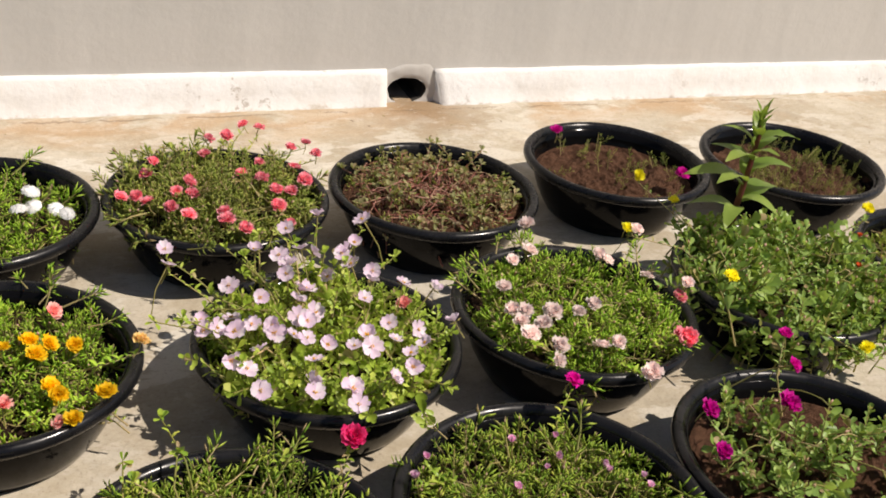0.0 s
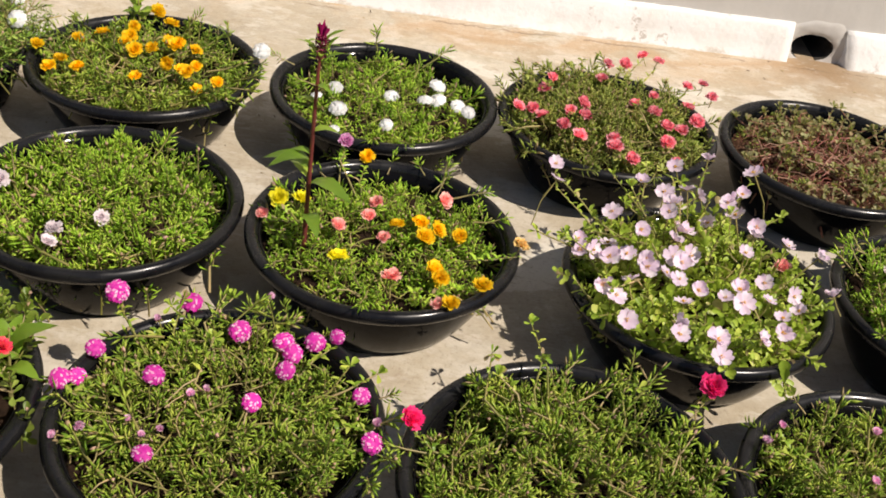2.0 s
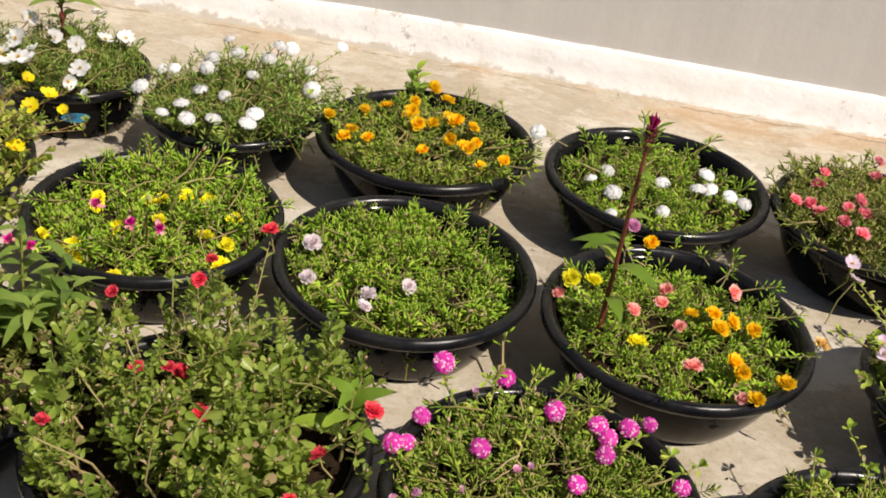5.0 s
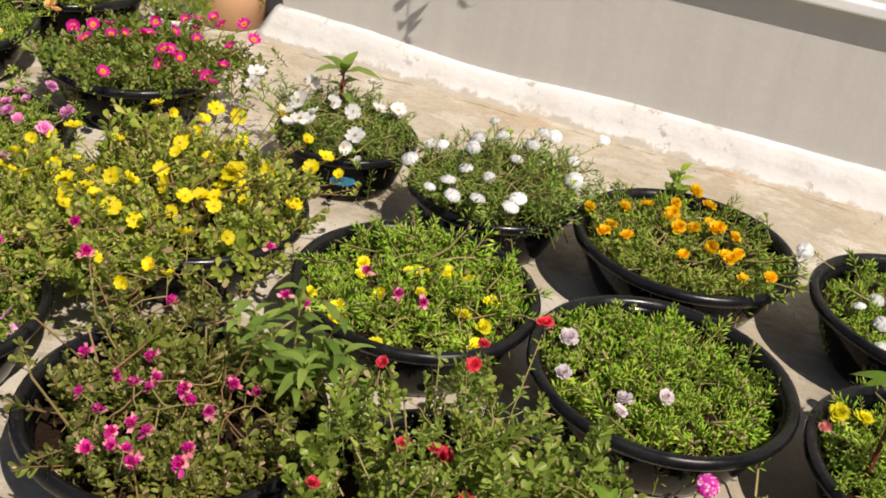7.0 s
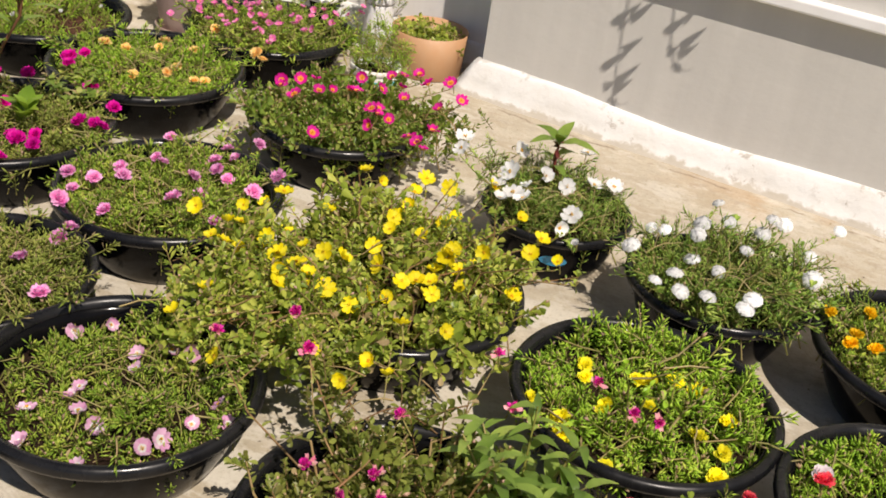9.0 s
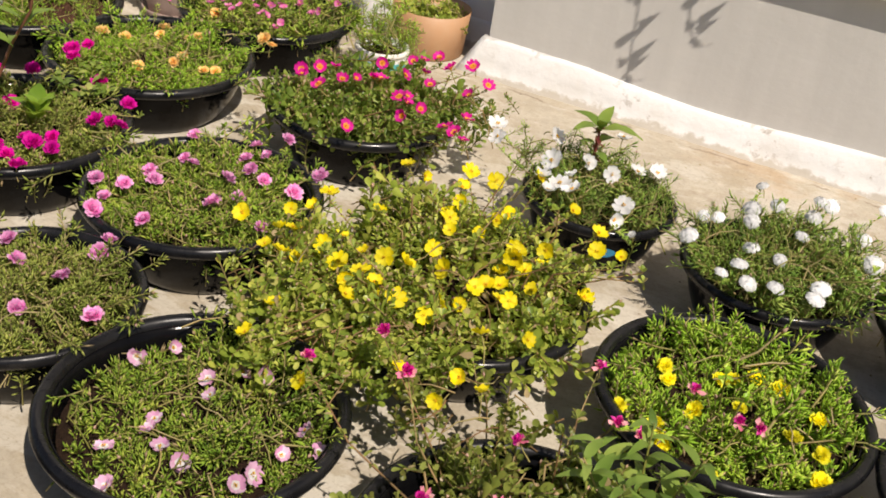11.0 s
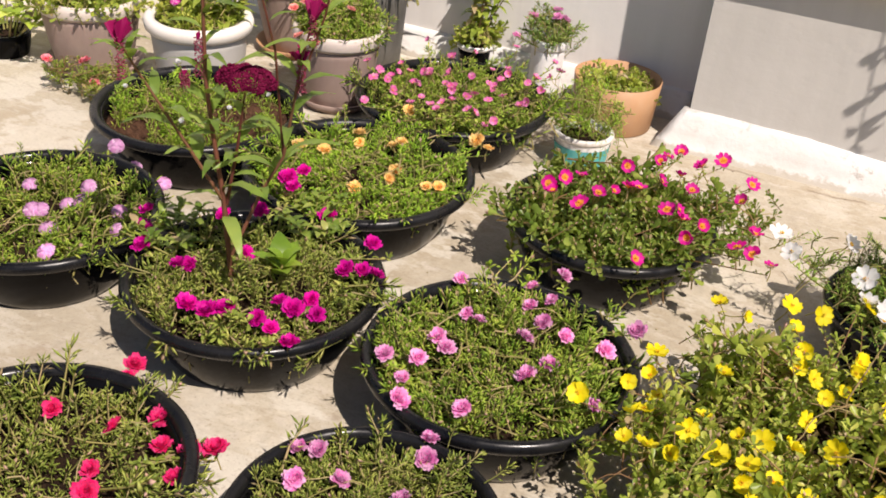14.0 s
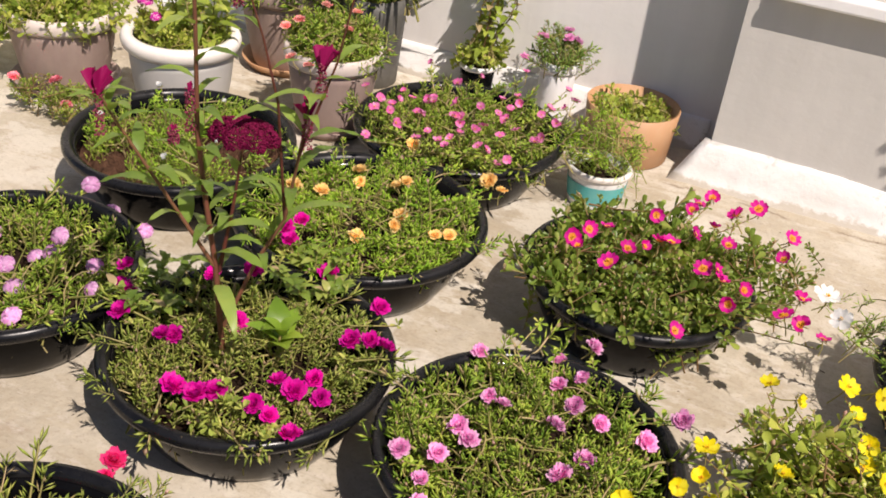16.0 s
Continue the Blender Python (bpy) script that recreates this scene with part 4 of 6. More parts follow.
# shoots, seed, reach, rise and the side they grow to
STALKS = {
    "M1": [(9, 3, 0.15, 0.09, (1.9, 3.6)), (6, 4, 0.06, 0.10, (0.6, 2.4))],
    "YE": [(16, 5, 0.09, 0.12, (0, 6.283)), (24, 6, 0.27, 0.06, (3.5, 5.2), 18), (8, 61, 0.2, 0.05, (0.5, 2.4), 12)],
    "LM": [(8, 7, 0.08, 0.12, (0, 6.283))],
    "RD": [(9, 8, 0.08, 0.14, (0, 6.283))],
    "L2": [(3, 9, 0.05, 0.12, (3.6, 5.0))],
    "B1": [(7, 10, 0.10, 0.05, (0.3, 2.8)), (6, 11, 0.12, 0.03, (4.6, 6.2))],
    "A2": [(9, 12, 0.13, 0.07, (-0.8, 1.6))],
    "KK": [(8, 13, 0.12, 0.05, (-0.9, 1.8))],
    "N1": [(5, 14, 0.12, 0.08, (0.2, 2.6))],
    "N0": [(7, 15, 0.10, 0.05, (0.4, 2.8))],
    "B2": [(60, 21, 0.05, 0.028, (0, 6.283), 7), (10, 22, 0.10, 0.035, (0.6, 2.6), 8)],
    "M3": [(8, 16, 0.09, 0.09, (0, 6.283))],
    "MG": [(7, 17, 0.12, 0.04, (0, 6.283))],
    "MV": [(5, 18, 0.12, 0.05, (-0.6, 2.4))],
}


# tub: place, leaf kind and tone, shoots, canopy, label
TUBS = {
    "B4": (1.809, -0.763, dict(kind="feather", leaf="olive", count=230, top=0.112, dome=0.004, spread=0.19, rough=0.012, clump=0.15, size=0.5, lean=0.3, runners=0), "black plastic tub with sparse olive moss-rose seedlings in soil"),
    "B3": (1.314, -0.711, dict(kind="feather", leaf="olive", count=46, top=0.118, dome=0.0, spread=0.19, rough=0.014, clump=0.3, size=0.62, lean=0.6, runners=0), "black plastic tub of brown soil with a few green shoots"),
    "B2": (0.799, -0.794, dict(kind="sparse", leaf="brown", count=250, top=0.116, dome=0.006, spread=0.193, rough=0.018, size=1.2, lean=0.5, runners=80), "black plastic tub with wilted red-stemmed purslane"),
    "B1": (0.321, -0.774, dict(kind="needle", leaf="olive", count=581, top=0.130, dome=0.03, spread=0.206, arms=26, size=0.90), "black plastic tub of moss rose with coral-pink double flowers"),
    "B0": (-0.149, -0.768, dict(kind="needle", leaf="lime", count=600, top=0.104, dome=0.006, spread=0.198, arms=8, size=0.85, lean=0.3, rough=0.03, runners=16), "black plastic tub of green moss rose with white double flowers"),
    "A1": (-0.642, -0.767, dict(kind="needle", leaf="fresh", count=559, top=0.121, dome=0.012, spread=0.201, arms=22, size=0.90), "black plastic tub of moss rose with orange double flowers"),
    "A2": (-1.066, -0.778, dict(kind="feather", leaf="grassy", count=360, top=0.155, dome=0.025, spread=0.18, arms=30, size=1.0, lean=0.5, rough=0.026), "black plastic tub overflowing with white double moss roses"),
    "A3": (-1.456, -0.712, dict(kind="feather", leaf="grassy", count=270, top=0.145, dome=0.022, spread=0.15, arms=12, size=0.9, lean=0.5), "small black bowl of moss rose with large white flowers"),
    "KK": (-2.056, -0.693, dict(kind="tallbroad", leaf="dark", count=440, top=0.143, dome=0.03, spread=0.203, arms=26, size=0.85, rough=0.022, lean=0.3, runners=14), "black plastic tub of purslane with hot pink orange-eyed flowers"),
    "AP": (-2.589, -0.786, dict(kind="needle", leaf="lime", count=706, top=0.127, dome=0.014, spread=0.224, arms=22, size=0.80), "black plastic tub of light green moss rose with apricot flowers"),
    "PK": (-2.578, -0.309, dict(kind="needle", leaf="fresh", count=510, top=0.130, dome=0.018, spread=0.220, arms=24, size=0.95), "black plastic tub of moss rose with many small pink flowers"),
    "CK": (-3.051, -0.717, dict(kind="feather", leaf="lime", count=560, top=0.128, dome=0.02, spread=0.205, rough=0.03, size=0.8, clump=0.2, runners=10), "black plastic tub of loose light green shoots with tiny white flowers"),
}
TUBS.update({
    "M4": (1.873, -1.288, dict(kind="blade", leaf="broad", count=240, top=0.119, dome=0.01, spread=0.194), "black plastic tub of green purslane"),
    "M3": (1.387, -1.294, dict(kind="tallbroad", leaf="grey", count=400, top=0.140, dome=0.03, spread=0.228, arms=14, size=1.0, rough=0.022, lean=0.3, runners=14), "black plastic tub overflowing with leafy green purslane"),
    "M2": (0.888, -1.316, dict(kind="needle", leaf="lime", count=602, top=0.123, dome=0.014, spread=0.201, arms=18, size=0.90), "black plastic tub of moss rose with blush-pink double flowers"),
    "M1": (0.41, -1.327, dict(kind="blade", leaf="broadlime", count=560, top=0.127, dome=0.04, spread=0.203, arms=14, size=0.85), "black plastic tub of purslane full of pale lilac single flowers"),
    "M0": (-0.121, -1.281, dict(kind="needle", leaf="lime", count=682, top=0.103, dome=0.012, spread=0.194, arms=14, size=0.80), "black plastic tub of moss rose with orange, salmon and yellow flowers"),
    "L1": (-0.59, -1.265, dict(kind="needle", leaf="lime", count=700, top=0.108, dome=0.016, spread=0.196, size=0.98, lean=0.35, rough=0.028, runners=10), "black plastic tub of bright green moss rose with few white flowers"),
    "L2": (-1.046, -1.251, dict(kind="needle", leaf="lime", count=680, top=0.119, dome=0.01, spread=0.196, arms=6, size=0.98, lean=0.35, rough=0.026, runners=10), "black plastic tub of bright green moss rose with yellow flowers"),
    "YE": (-1.544, -1.234, dict(kind="tallbroad", leaf="broad", count=360, top=0.151, dome=0.045, spread=0.238, arms=44, size=0.82, rough=0.028, lean=0.3, runners=14), "black plastic tub overflowing with yellow-flowered purslane"),
    "MV": (-2.08, -1.251, dict(kind="needle", leaf="fresh", count=623, top=0.127, dome=0.015, spread=0.202, arms=20, size=0.90), "black plastic tub of moss rose with mauve-pink double flowers"),
    "MG": (-2.545, -1.258, dict(kind="needle", leaf="olive", count=602, top=0.125, dome=0.015, spread=0.203, arms=26, size=0.90), "black plastic tub of moss rose with deep magenta double flowers"),
    "VL": (-3.023, -1.259, dict(kind="needle", leaf="fresh", count=500, top=0.125, dome=0.014, spread=0.204, arms=16, size=0.90), "black plastic tub of moss rose with pale violet double flowers"),
})
TUBS.update({
    "N3": (1.08, -1.794, dict(kind="tallbroad", leaf="grey", count=120, top=0.136, dome=0.02, spread=0.185, clump=0.7, rough=0.022, size=0.9, lean=0.3, runners=14), "black plastic tub of red soil with purslane and magenta flowers"),
    "N2": (0.614, -1.791, dict(kind="needle", leaf="fresh", count=602, top=0.121, dome=0.008, spread=0.197, arms=8, size=0.90), "black plastic tub of moss rose with small pale pink buds"),
    "N1": (0.157, -1.801, dict(kind="needle", leaf="fresh", count=642, top=0.127, dome=0.012, spread=0.204, arms=14, size=0.95), "black plastic tub of green moss rose with two red flowers"),
    "N0": (-0.31, -1.75, dict(kind="needle", leaf="fresh", count=623, top=0.127, dome=0.012, spread=0.194, arms=16, size=0.90), "black plastic tub of moss rose with magenta pompon flowers"),
    "RD": (-0.771, -1.77, dict(kind="tallbroad", leaf="spoon", count=570, top=0.19, dome=0.05, spread=0.218, arms=12, size=0.85, rough=0.05, lean=0.15, clump=0.15, runners=8), "black plastic tub overflowing with tall purslane and small red flowers"),
    "LM": (-1.209, -1.759, dict(kind="tallbroad", leaf="ruddy", count=600, top=0.145, dome=0.045, spread=0.191, arms=16, clump=0.03, rough=0.024, lean=0.3, size=0.75, runners=14), "black plastic tub of purslane with small rose-pink flowers"),
    "P1": (-1.711, -1.752, dict(kind="needle", leaf="fresh", count=682, top=0.108, dome=0.01, spread=0.184, arms=8, size=0.80), "black plastic tub of green moss rose with pale pink cupped flowers"),
    "Q1": (-2.106, -1.679, dict(kind="needle", leaf="olive", count=756, top=0.111, dome=0.016, spread=0.173, arms=20, size=0.80), "black plastic tub of light green moss rose with few mauve flowers"),
    "RR": (-2.547, -1.82, dict(kind="needle", leaf="olive", count=560, top=0.123, dome=0.014, spread=0.202, arms=20, size=0.90, runners=16), "black plastic tub of moss rose with crimson double flowers"),
    "QS": (-1.997, -2.191, dict(kind="blade", leaf="grey", count=14, top=0.114, dome=0.0, spread=0.097, size=1.2), "black plastic tub of bare brown soil with one small sprout"),
})
SOILS = {"B4": (0.084, RED_SOIL), "B3": (0.090, RED_SOIL), "N3": (0.099, RED_SOIL), "QS": (0.099, RED_SOIL), "B2": (0.102, RED_SOIL), "CK": (0.095, RED_SOIL)}
FLOWERS = []
FLOWERS.append(('B1', 'coral', 16.3, [(-11.4, 11.6), (2.1, 22.6), (6.2, 23.7), (11.5, 30.3), (14.4, 27.0), (10.8, 9.4), (5.5, 2.9), (9.4, 0.7), (-5.6, 1.8), (-8.7, -2.5), (-5.8, -4.7), (-10.9, -10.0), (-8.1, -14.3), (-1.0, -13.3), (-1.1, -16.5), (1.7, -20.7), (-19.8, -4.6), (-16.8, -4.6), (-14.8, -6.8), (-0.2, 13.8), (19.1, 14.9), (23.3, 18.2), (24.0, 11.6), (17.7, 6.1), (18.5, -0.4), (11.3, -4.7), (14.2, -5.8), (10.0, -12.2), (10.7, -19.7), (-13.6, 5.1)]))
FLOWERS.append(('M1', 'lilac', 18.1, [(2.9, 12.3), (-2.2, 8.1), (-3.2, 8.1), (-4.3, 5.0), (-2.5, 0.9), (-5.5, -0.1), (-4.5, -2.2), (-19.2, -1.1), (-21.2, -1.1), (-21.1, 2.0), (-16.2, 2.0), (-16.3, -2.1), (-13.3, -1.1), (-10.4, -2.2), (-10.5, -4.2), (-13.5, -7.3), (-7.6, -5.2), (-5.7, -6.3), (-2.8, -8.4), (-5.9, -12.4), (-18.5, -10.3), (-16.6, -12.3), (-15.8, -18.4), (-8.0, -18.5), (-8.1, -20.5), (-2.2, -20.6), (-2.4, -24.6), (4.1, -7.4), (1.1, -10.4), (4.0, -10.5), (7.9, -10.5), (9.1, -4.3), (12.9, -7.4), (12.8, -11.5), (9.7, -13.6), (8.6, -17.6), (4.6, -19.6), (19.9, -6.5)]))
FLOWERS.append(('M1', 'lilac_tall', 22.4, [(4.7, 27.0), (12.6, 23.7), (-2.5, 21.7), (-24.5, 18.5), (-24.6, 13.3), (-9.7, 15.3), (-16.0, 4.9), (-12.2, -0.4), (0.2, 13.2), (-1.7, 14.2), (-5.8, 13.2), (-4.9, 10.0), (-6.0, 6.9), (17.5, -1.6), (12.6, 0.5), (4.5, -3.6), (7.7, 2.6), (8.9, 5.8), (5.1, 12.1), (6.0, 8.9), (8.3, 15.3), (6.2, 13.2)]))
FLOWERS.append(('M1', 'salmon', 18.1, [(13.3, 0.8)]))
FLOWERS.append(('M2', 'blush', 16.3, [(-2.7, 16.7), (-2.8, 15.7), (-13.3, 4.2), (-7.9, 12.5), (-14.7, -3.0), (-12.8, -4.1), (-14.9, -7.1), (-11.0, -8.2), (-7.9, -5.1), (-3.0, -6.2), (1.1, -4.1), (-15.1, -11.2), (-11.4, -15.4), (-13.6, -19.4), (-3.6, -16.4), (-0.6, -16.5), (0.8, -25.6), (12.0, 10.4), (11.1, 12.4), (16.5, 3.0)]))
FLOWERS.append(('M2', 'blush_tall', 19.8, [(-1.0, 21.7), (19.4, -5.8), (19.8, 14.2)]))
FLOWERS.append(('M2', 'coral', 17.2, [(18.0, -6.2), (11.3, -17.5), (12.2, -18.5)]))
FLOWERS.append(('N2', 'pinkbud', 15.5, [(-2.0, 11.4), (4.8, 11.3), (3.7, 7.3), (0.7, 5.4), (-5.3, 2.5), (9.4, 4.2), (9.3, 2.2), (14.0, 0.2), (13.9, -1.8), (-15.6, 11.6), (-18.6, 7.6)]))
FLOWERS.append(('N2', 'magenta', 19.8, [(10.4, 17.7)]))
FLOWERS.append(('N3', 'magenta', 18.1, [(-16.0, 9.4), (-1.3, 8.2), (-19.4, 0.4)]))
FLOWERS.append(('N3', 'magenta_tall', 23.2, [(4.2, 18.9), (-0.4, 10.8)]))
FLOWERS.append(('M3', 'yellow', 20.6, [(-15.0, 22.1), (-32.0, 12.5), (-11.1, -34.6), (28.3, 11.1), (-21.3, -8.6), (-16.2, 35.1)]))
FLOWERS.append(('M3', 'orangered', 18.9, [(20.0, 3.3), (10.9, -7.2)]))
FLOWERS.append(('B3', 'magenta', 14.6, [(-9.5, 15.4), (11.2, -12.0)]))
FLOWERS.append(('M0', 'yellow', 14.6, [(-6.9, -10.1), (-18.4, 5.3), (-14.5, 5.3)]))
FLOWERS.append(('M0', 'salmon', 14.6, [(-20.3, -0.8), (-7.7, -1.9), (-2.8, 2.1), (-1.8, 7.3), (0.0, -4.0), (10.0, 10.3), (1.8, -14.2), (9.4, -19.3)]))
FLOWERS.append(('M0', 'orange', 14.6, [(2.0, 0.0), (5.9, 2.1), (6.8, -2.0), (8.8, 0.0), (12.7, 0.0), (8.6, -11.2), (9.5, -13.2), (16.2, -14.3), (11.3, -19.3), (-4.5, 21.8)]))
FLOWERS.append(('M0', 'peach', 16.3, [(22.3, -4.9)]))
FLOWERS.append(('M0', 'mauve', 18.1, [(-8.5, 20.4)]))
FLOWERS.append(('N1', 'red', 16.3, [(-21.8, 5.2)]))
FLOWERS.append(('N1', 'red_tall', 18.9, [(19.7, 14.9)]))
FLOWERS.append(('L1', 'whitepink', 14.6, [(-16.4, -1.5), (-3.8, -13.8), (-3.8, -16.8), (2.0, -8.8), (-14.4, -11.7)]))
FLOWERS.append(('PK', 'pinksmall', 20.6, [(-13.8, -17.4), (-9.6, -18.6), (-6.1, -23.4), (-9.4, -30.6), (-15.4, -11.4), (-11.9, -6.4), (-3.8, -14.9), (0.9, -22.2), (4.2, -24.5), (6.0, -22.1), (5.3, -14.9), (2.0, -11.3), (0.4, -5.1), (11.9, -20.9), (14.1, -22.0), (14.5, -14.8), (12.8, -6.3), (22.3, -9.9), (21.4, -12.4), (16.2, -10.0), (19.1, 4.9), (22.0, 7.4), (11.9, 4.9), (7.7, 4.9), (7.3, 22.7), (-13.9, 13.6), (-3.8, 6.1), (19.2, -23.2), (18.4, 1.2), (22.7, -1.3), (0.3, -26.9), (6.3, -25.7), (5.3, -2.6), (19.1, 18.9), (22.7, 12.5)]))

FLOWERS.append(('YE', 'yellowsingle', 18.5, [(-38.0, -11.1), (-32.0, -4.9), (-29.4, -1.6), (-30.0, 4.9), (-27.1, -5.6), (-28.2, -10.1), (-29.5, -12.4), (-29.2, -17.2), (-26.0, -17.5), (-22.6, -17.6), (-21.2, -11.2), (-16.4, -14.3), (-20.0, -7.4), (-14.4, -9.4), (-11.1, -7.8), (-7.1, -8.0), (-12.1, -14.6), (-12.5, -18.9), (-8.5, -16.2), (-10.5, -22.4), (-6.1, -19.3), (-3.6, -18.1), (-19.4, 4.7), (-23.9, 24.6), (-19.5, 23.2), (-12.7, 30.2), (-11.3, 23.1), (-7.4, 30.6), (-8.6, 17.3), (-9.0, 12.6), (-0.3, 20.0), (-0.6, 15.6)]))
FLOWERS.append(('YE', 'yellowsingle', 17.8, [(-1.6, 10.0), (-6.0, 0.2), (5.7, 10.4), (10.7, 12.8), (11.8, 7.3), (9.9, 4.9), (6.7, 1.2), (6.7, -5.4), (8.7, -3.9), (9.9, -6.9), (13.6, -1.0), (21.5, 2.9), (-0.9, -5.4), (5.2, -12.5), (2.8, -14.7), (2.1, -19.1), (11.7, -17.6), (18.3, -15.1), (16.2, 26.1), (9.1, 31.0), (-0.6, 37.6), (22.8, 19.4)]))
FLOWERS.append(('YE', 'yellowsingle', 19.0, [(-17.9, -31.4), (-16.5, -40.4), (6.0, -35.3), (-3.7, -45.4), (14.1, -30.9), (18.2, -32.3), (13.5, -37.5)]))
FLOWERS.append(('A3', 'whitesingle', 18.2, [(-10.3, -4.7), (-9.5, -13.5), (-6.4, -17.9), (-5.5, -13.2), (-4.7, -8.4), (-2.1, -15.4), (-4.1, -0.3), (1.7, -2.0), (5.8, 3.6), (9.4, 6.5), (8.2, -13.6), (8.0, -19.1), (-14.4, 8.1), (-27.1, 4.5), (-24.1, -2.4), (-1.7, 16.6)]))
FLOWERS.append(('A3', 'whitebud', 16.0, [(12.7, -21.0)]))
FLOWERS.append(('P1', 'palepink', 11.8, [(-14.8, 5.2), (-12.0, 9.8), (-3.2, 7.1), (0.0, 11.1), (2.9, 12.2), (-0.5, 4.1), (-4.0, -4.0), (-2.5, -6.7), (0.8, -8.7), (4.1, -8.8), (-5.4, -12.7), (-0.1, -18.1), (9.0, -16.7), (12.9, -8.6), (13.5, -5.7), (14.8, -0.7), (18.5, 3.1), (15.0, 5.3), (-1.5, 25.7)]))
FLOWERS.append(('MV', 'mauve', 15.0, [(-13.8, 15.1), (2.1, 25.5), (-1.9, 19.8), (2.9, 16.8), (-0.1, 13.9), (3.6, 10.1), (2.4, 4.4), (8.2, 7.9), (15.3, 7.5), (-8.4, 5.3), (-5.9, 4.6), (-9.9, -3.3), (-7.8, -4.7), (8.4, -0.4), (6.3, -5.7), (-10.6, -15.2), (-8.7, -20.3), (0.7, -17.8), (17.9, -7.1), (-15.3, -11.9), (-10.4, -9.9)]))
FLOWERS.append(('MV', 'mauve', 19.7, [(19.4, 9.9)]))
FLOWERS.append(('MG', 'magenta', 14.7, [(-28.8, 7.2), (-25.0, 1.6), (-20.4, -4.6), (-10.0, -5.3), (-11.6, -6.4), (-4.0, 2.7), (-3.0, -15.6), (0.6, -15.3), (2.5, -13.2), (8.8, -6.0), (12.4, -7.5), (13.6, -3.8), (16.4, -6.9), (9.0, -13.3), (11.8, -13.7), (16.4, -15.7), (13.8, 7.9), (16.2, 9.9), (19.3, 9.0), (14.0, 17.8), (1.5, 23.1)]))
FLOWERS.append(('MG', 'magenta', 18.0, [(-9.7, 26.7), (-6.9, 24.2), (-8.0, 30.2), (-6.9, 12.2), (-11.4, 7.5)]))
FLOWERS.append(('KK', 'hotpink', 21.0, [(-12.0, -7.9), (-10.1, -10.6), (-10.2, -3.0), (-7.3, -0.8), (-2.0, -6.6), (0.5, -5.0), (-0.4, 9.0), (2.4, -0.4), (4.5, -0.5), (7.6, 5.2), (5.4, 13.5), (6.1, 17.8), (10.6, 9.9), (14.1, 5.5), (13.6, 17.5), (17.0, 22.7), (7.9, 22.9), (24.5, 14.9), (24.2, 5.0), (11.5, -4.4), (13.7, -5.1), (15.1, -7.8), (19.1, -9.2), (17.6, -14.4), (11.0, -26.8), (28.5, -5.6), (26.6, -12.3), (29.6, -13.6), (33.2, -17.1), (-3.6, -14.1)]))
FLOWERS.append(('VL', 'violet', 12.8, [(-7.2, 5.0), (1.2, -1.5), (6.1, -5.1), (11.4, -11.5), (-0.2, -2.2), (3.2, 3.2), (4.0, 6.7), (2.3, 10.4), (-5.6, 28.7), (4.2, 22.2), (12.9, 20.5), (13.6, 6.0), (17.6, -0.1)]))
FLOWERS.append(('AP', 'apricot', 13.5, [(-7.8, 14.6), (-5.4, 10.0), (-10.0, 2.5), (-15.2, 0.2), (1.7, 12.3), (2.8, 14.6), (7.3, 2.8), (7.6, -1.2), (15.9, -0.5), (18.2, 0.9), (3.2, -8.3)]))
FLOWERS.append(('AP', 'apricot', 16.0, [(-1.9, 27.9), (18.5, 20.7), (21.9, 18.5)]))
FLOWERS.append(('Q1', 'mauve', 13.2, [(-14.6, 7.7), (-11.8, 8.8), (-11.6, 1.9), (-6.2, 5.0), (2.7, 5.8), (-4.6, -14.9), (1.3, -10.5), (3.7, -4.9), (14.4, -0.1), (1.0, 18.6), (2.2, 15.0)]))
FLOWERS.append(('RR', 'red', 11.8, [(-3.0, 27.2), (-1.7, 23.5), (4.0, 14.1), (8.5, 18.8), (12.4, 13.6), (16.0, 15.1), (19.3, 16.7), (-6.5, 12.9), (6.3, 5.9), (17.1, 10.0), (9.5, 1.4), (11.3, 0.2), (12.6, -3.5), (10.1, -5.2), (17.5, 0.8)]))
FLOWERS.append(('L2', 'yellow', 12.0, [(-11.9, 2.7), (-10.4, -0.7), (-3.0, 4.3), (-1.4, 6.3), (2.3, 8.7), (6.3, 8.8), (1.4, -2.0), (-4.5, -5.9), (13.4, 3.5), (10.3, -3.5), (14.9, -5.2), (15.8, -11.4), (-9.1, -13.8), (-7.3, -16.7), (1.2, -20.2), (-15.5, -12.2)]))
FLOWERS.append(('L2', 'pinkbloom', 20.0, [(-4.9, -12.0), (2.4, -15.6), (-12.7, -26.0), (-9.1, -26.4)]))
FLOWERS.append(('L2', 'pinkbloom', 17.0, [(5.3, -11.0)]))
FLOWERS.append(('LM', 'pinkbloom', 19.0, [(-7.5, -10.9), (-6.4, -5.2), (-2.2, -2.0), (-0.4, -4.9), (3.7, -3.1), (-12.8, -2.9), (1.3, -11.6), (4.3, -12.7), (1.6, -16.6), (-0.6, -18.6), (5.8, -17.6), (11.3, -15.2), (10.9, -12.9), (9.0, -5.4), (8.1, 2.0)]))
FLOWERS.append(('LM', 'pinkbloom', 20.0, [(3.9, -3.6), (8.4, 1.2), (12.6, 0.5)]))
FLOWERS.append(('LM', 'pinkbloom', 26.0, [(-4.8, 6.4), (-22.8, 10.5), (-29.6, 16.4), (-35.3, 4.9), (-1.4, 27.7)]))
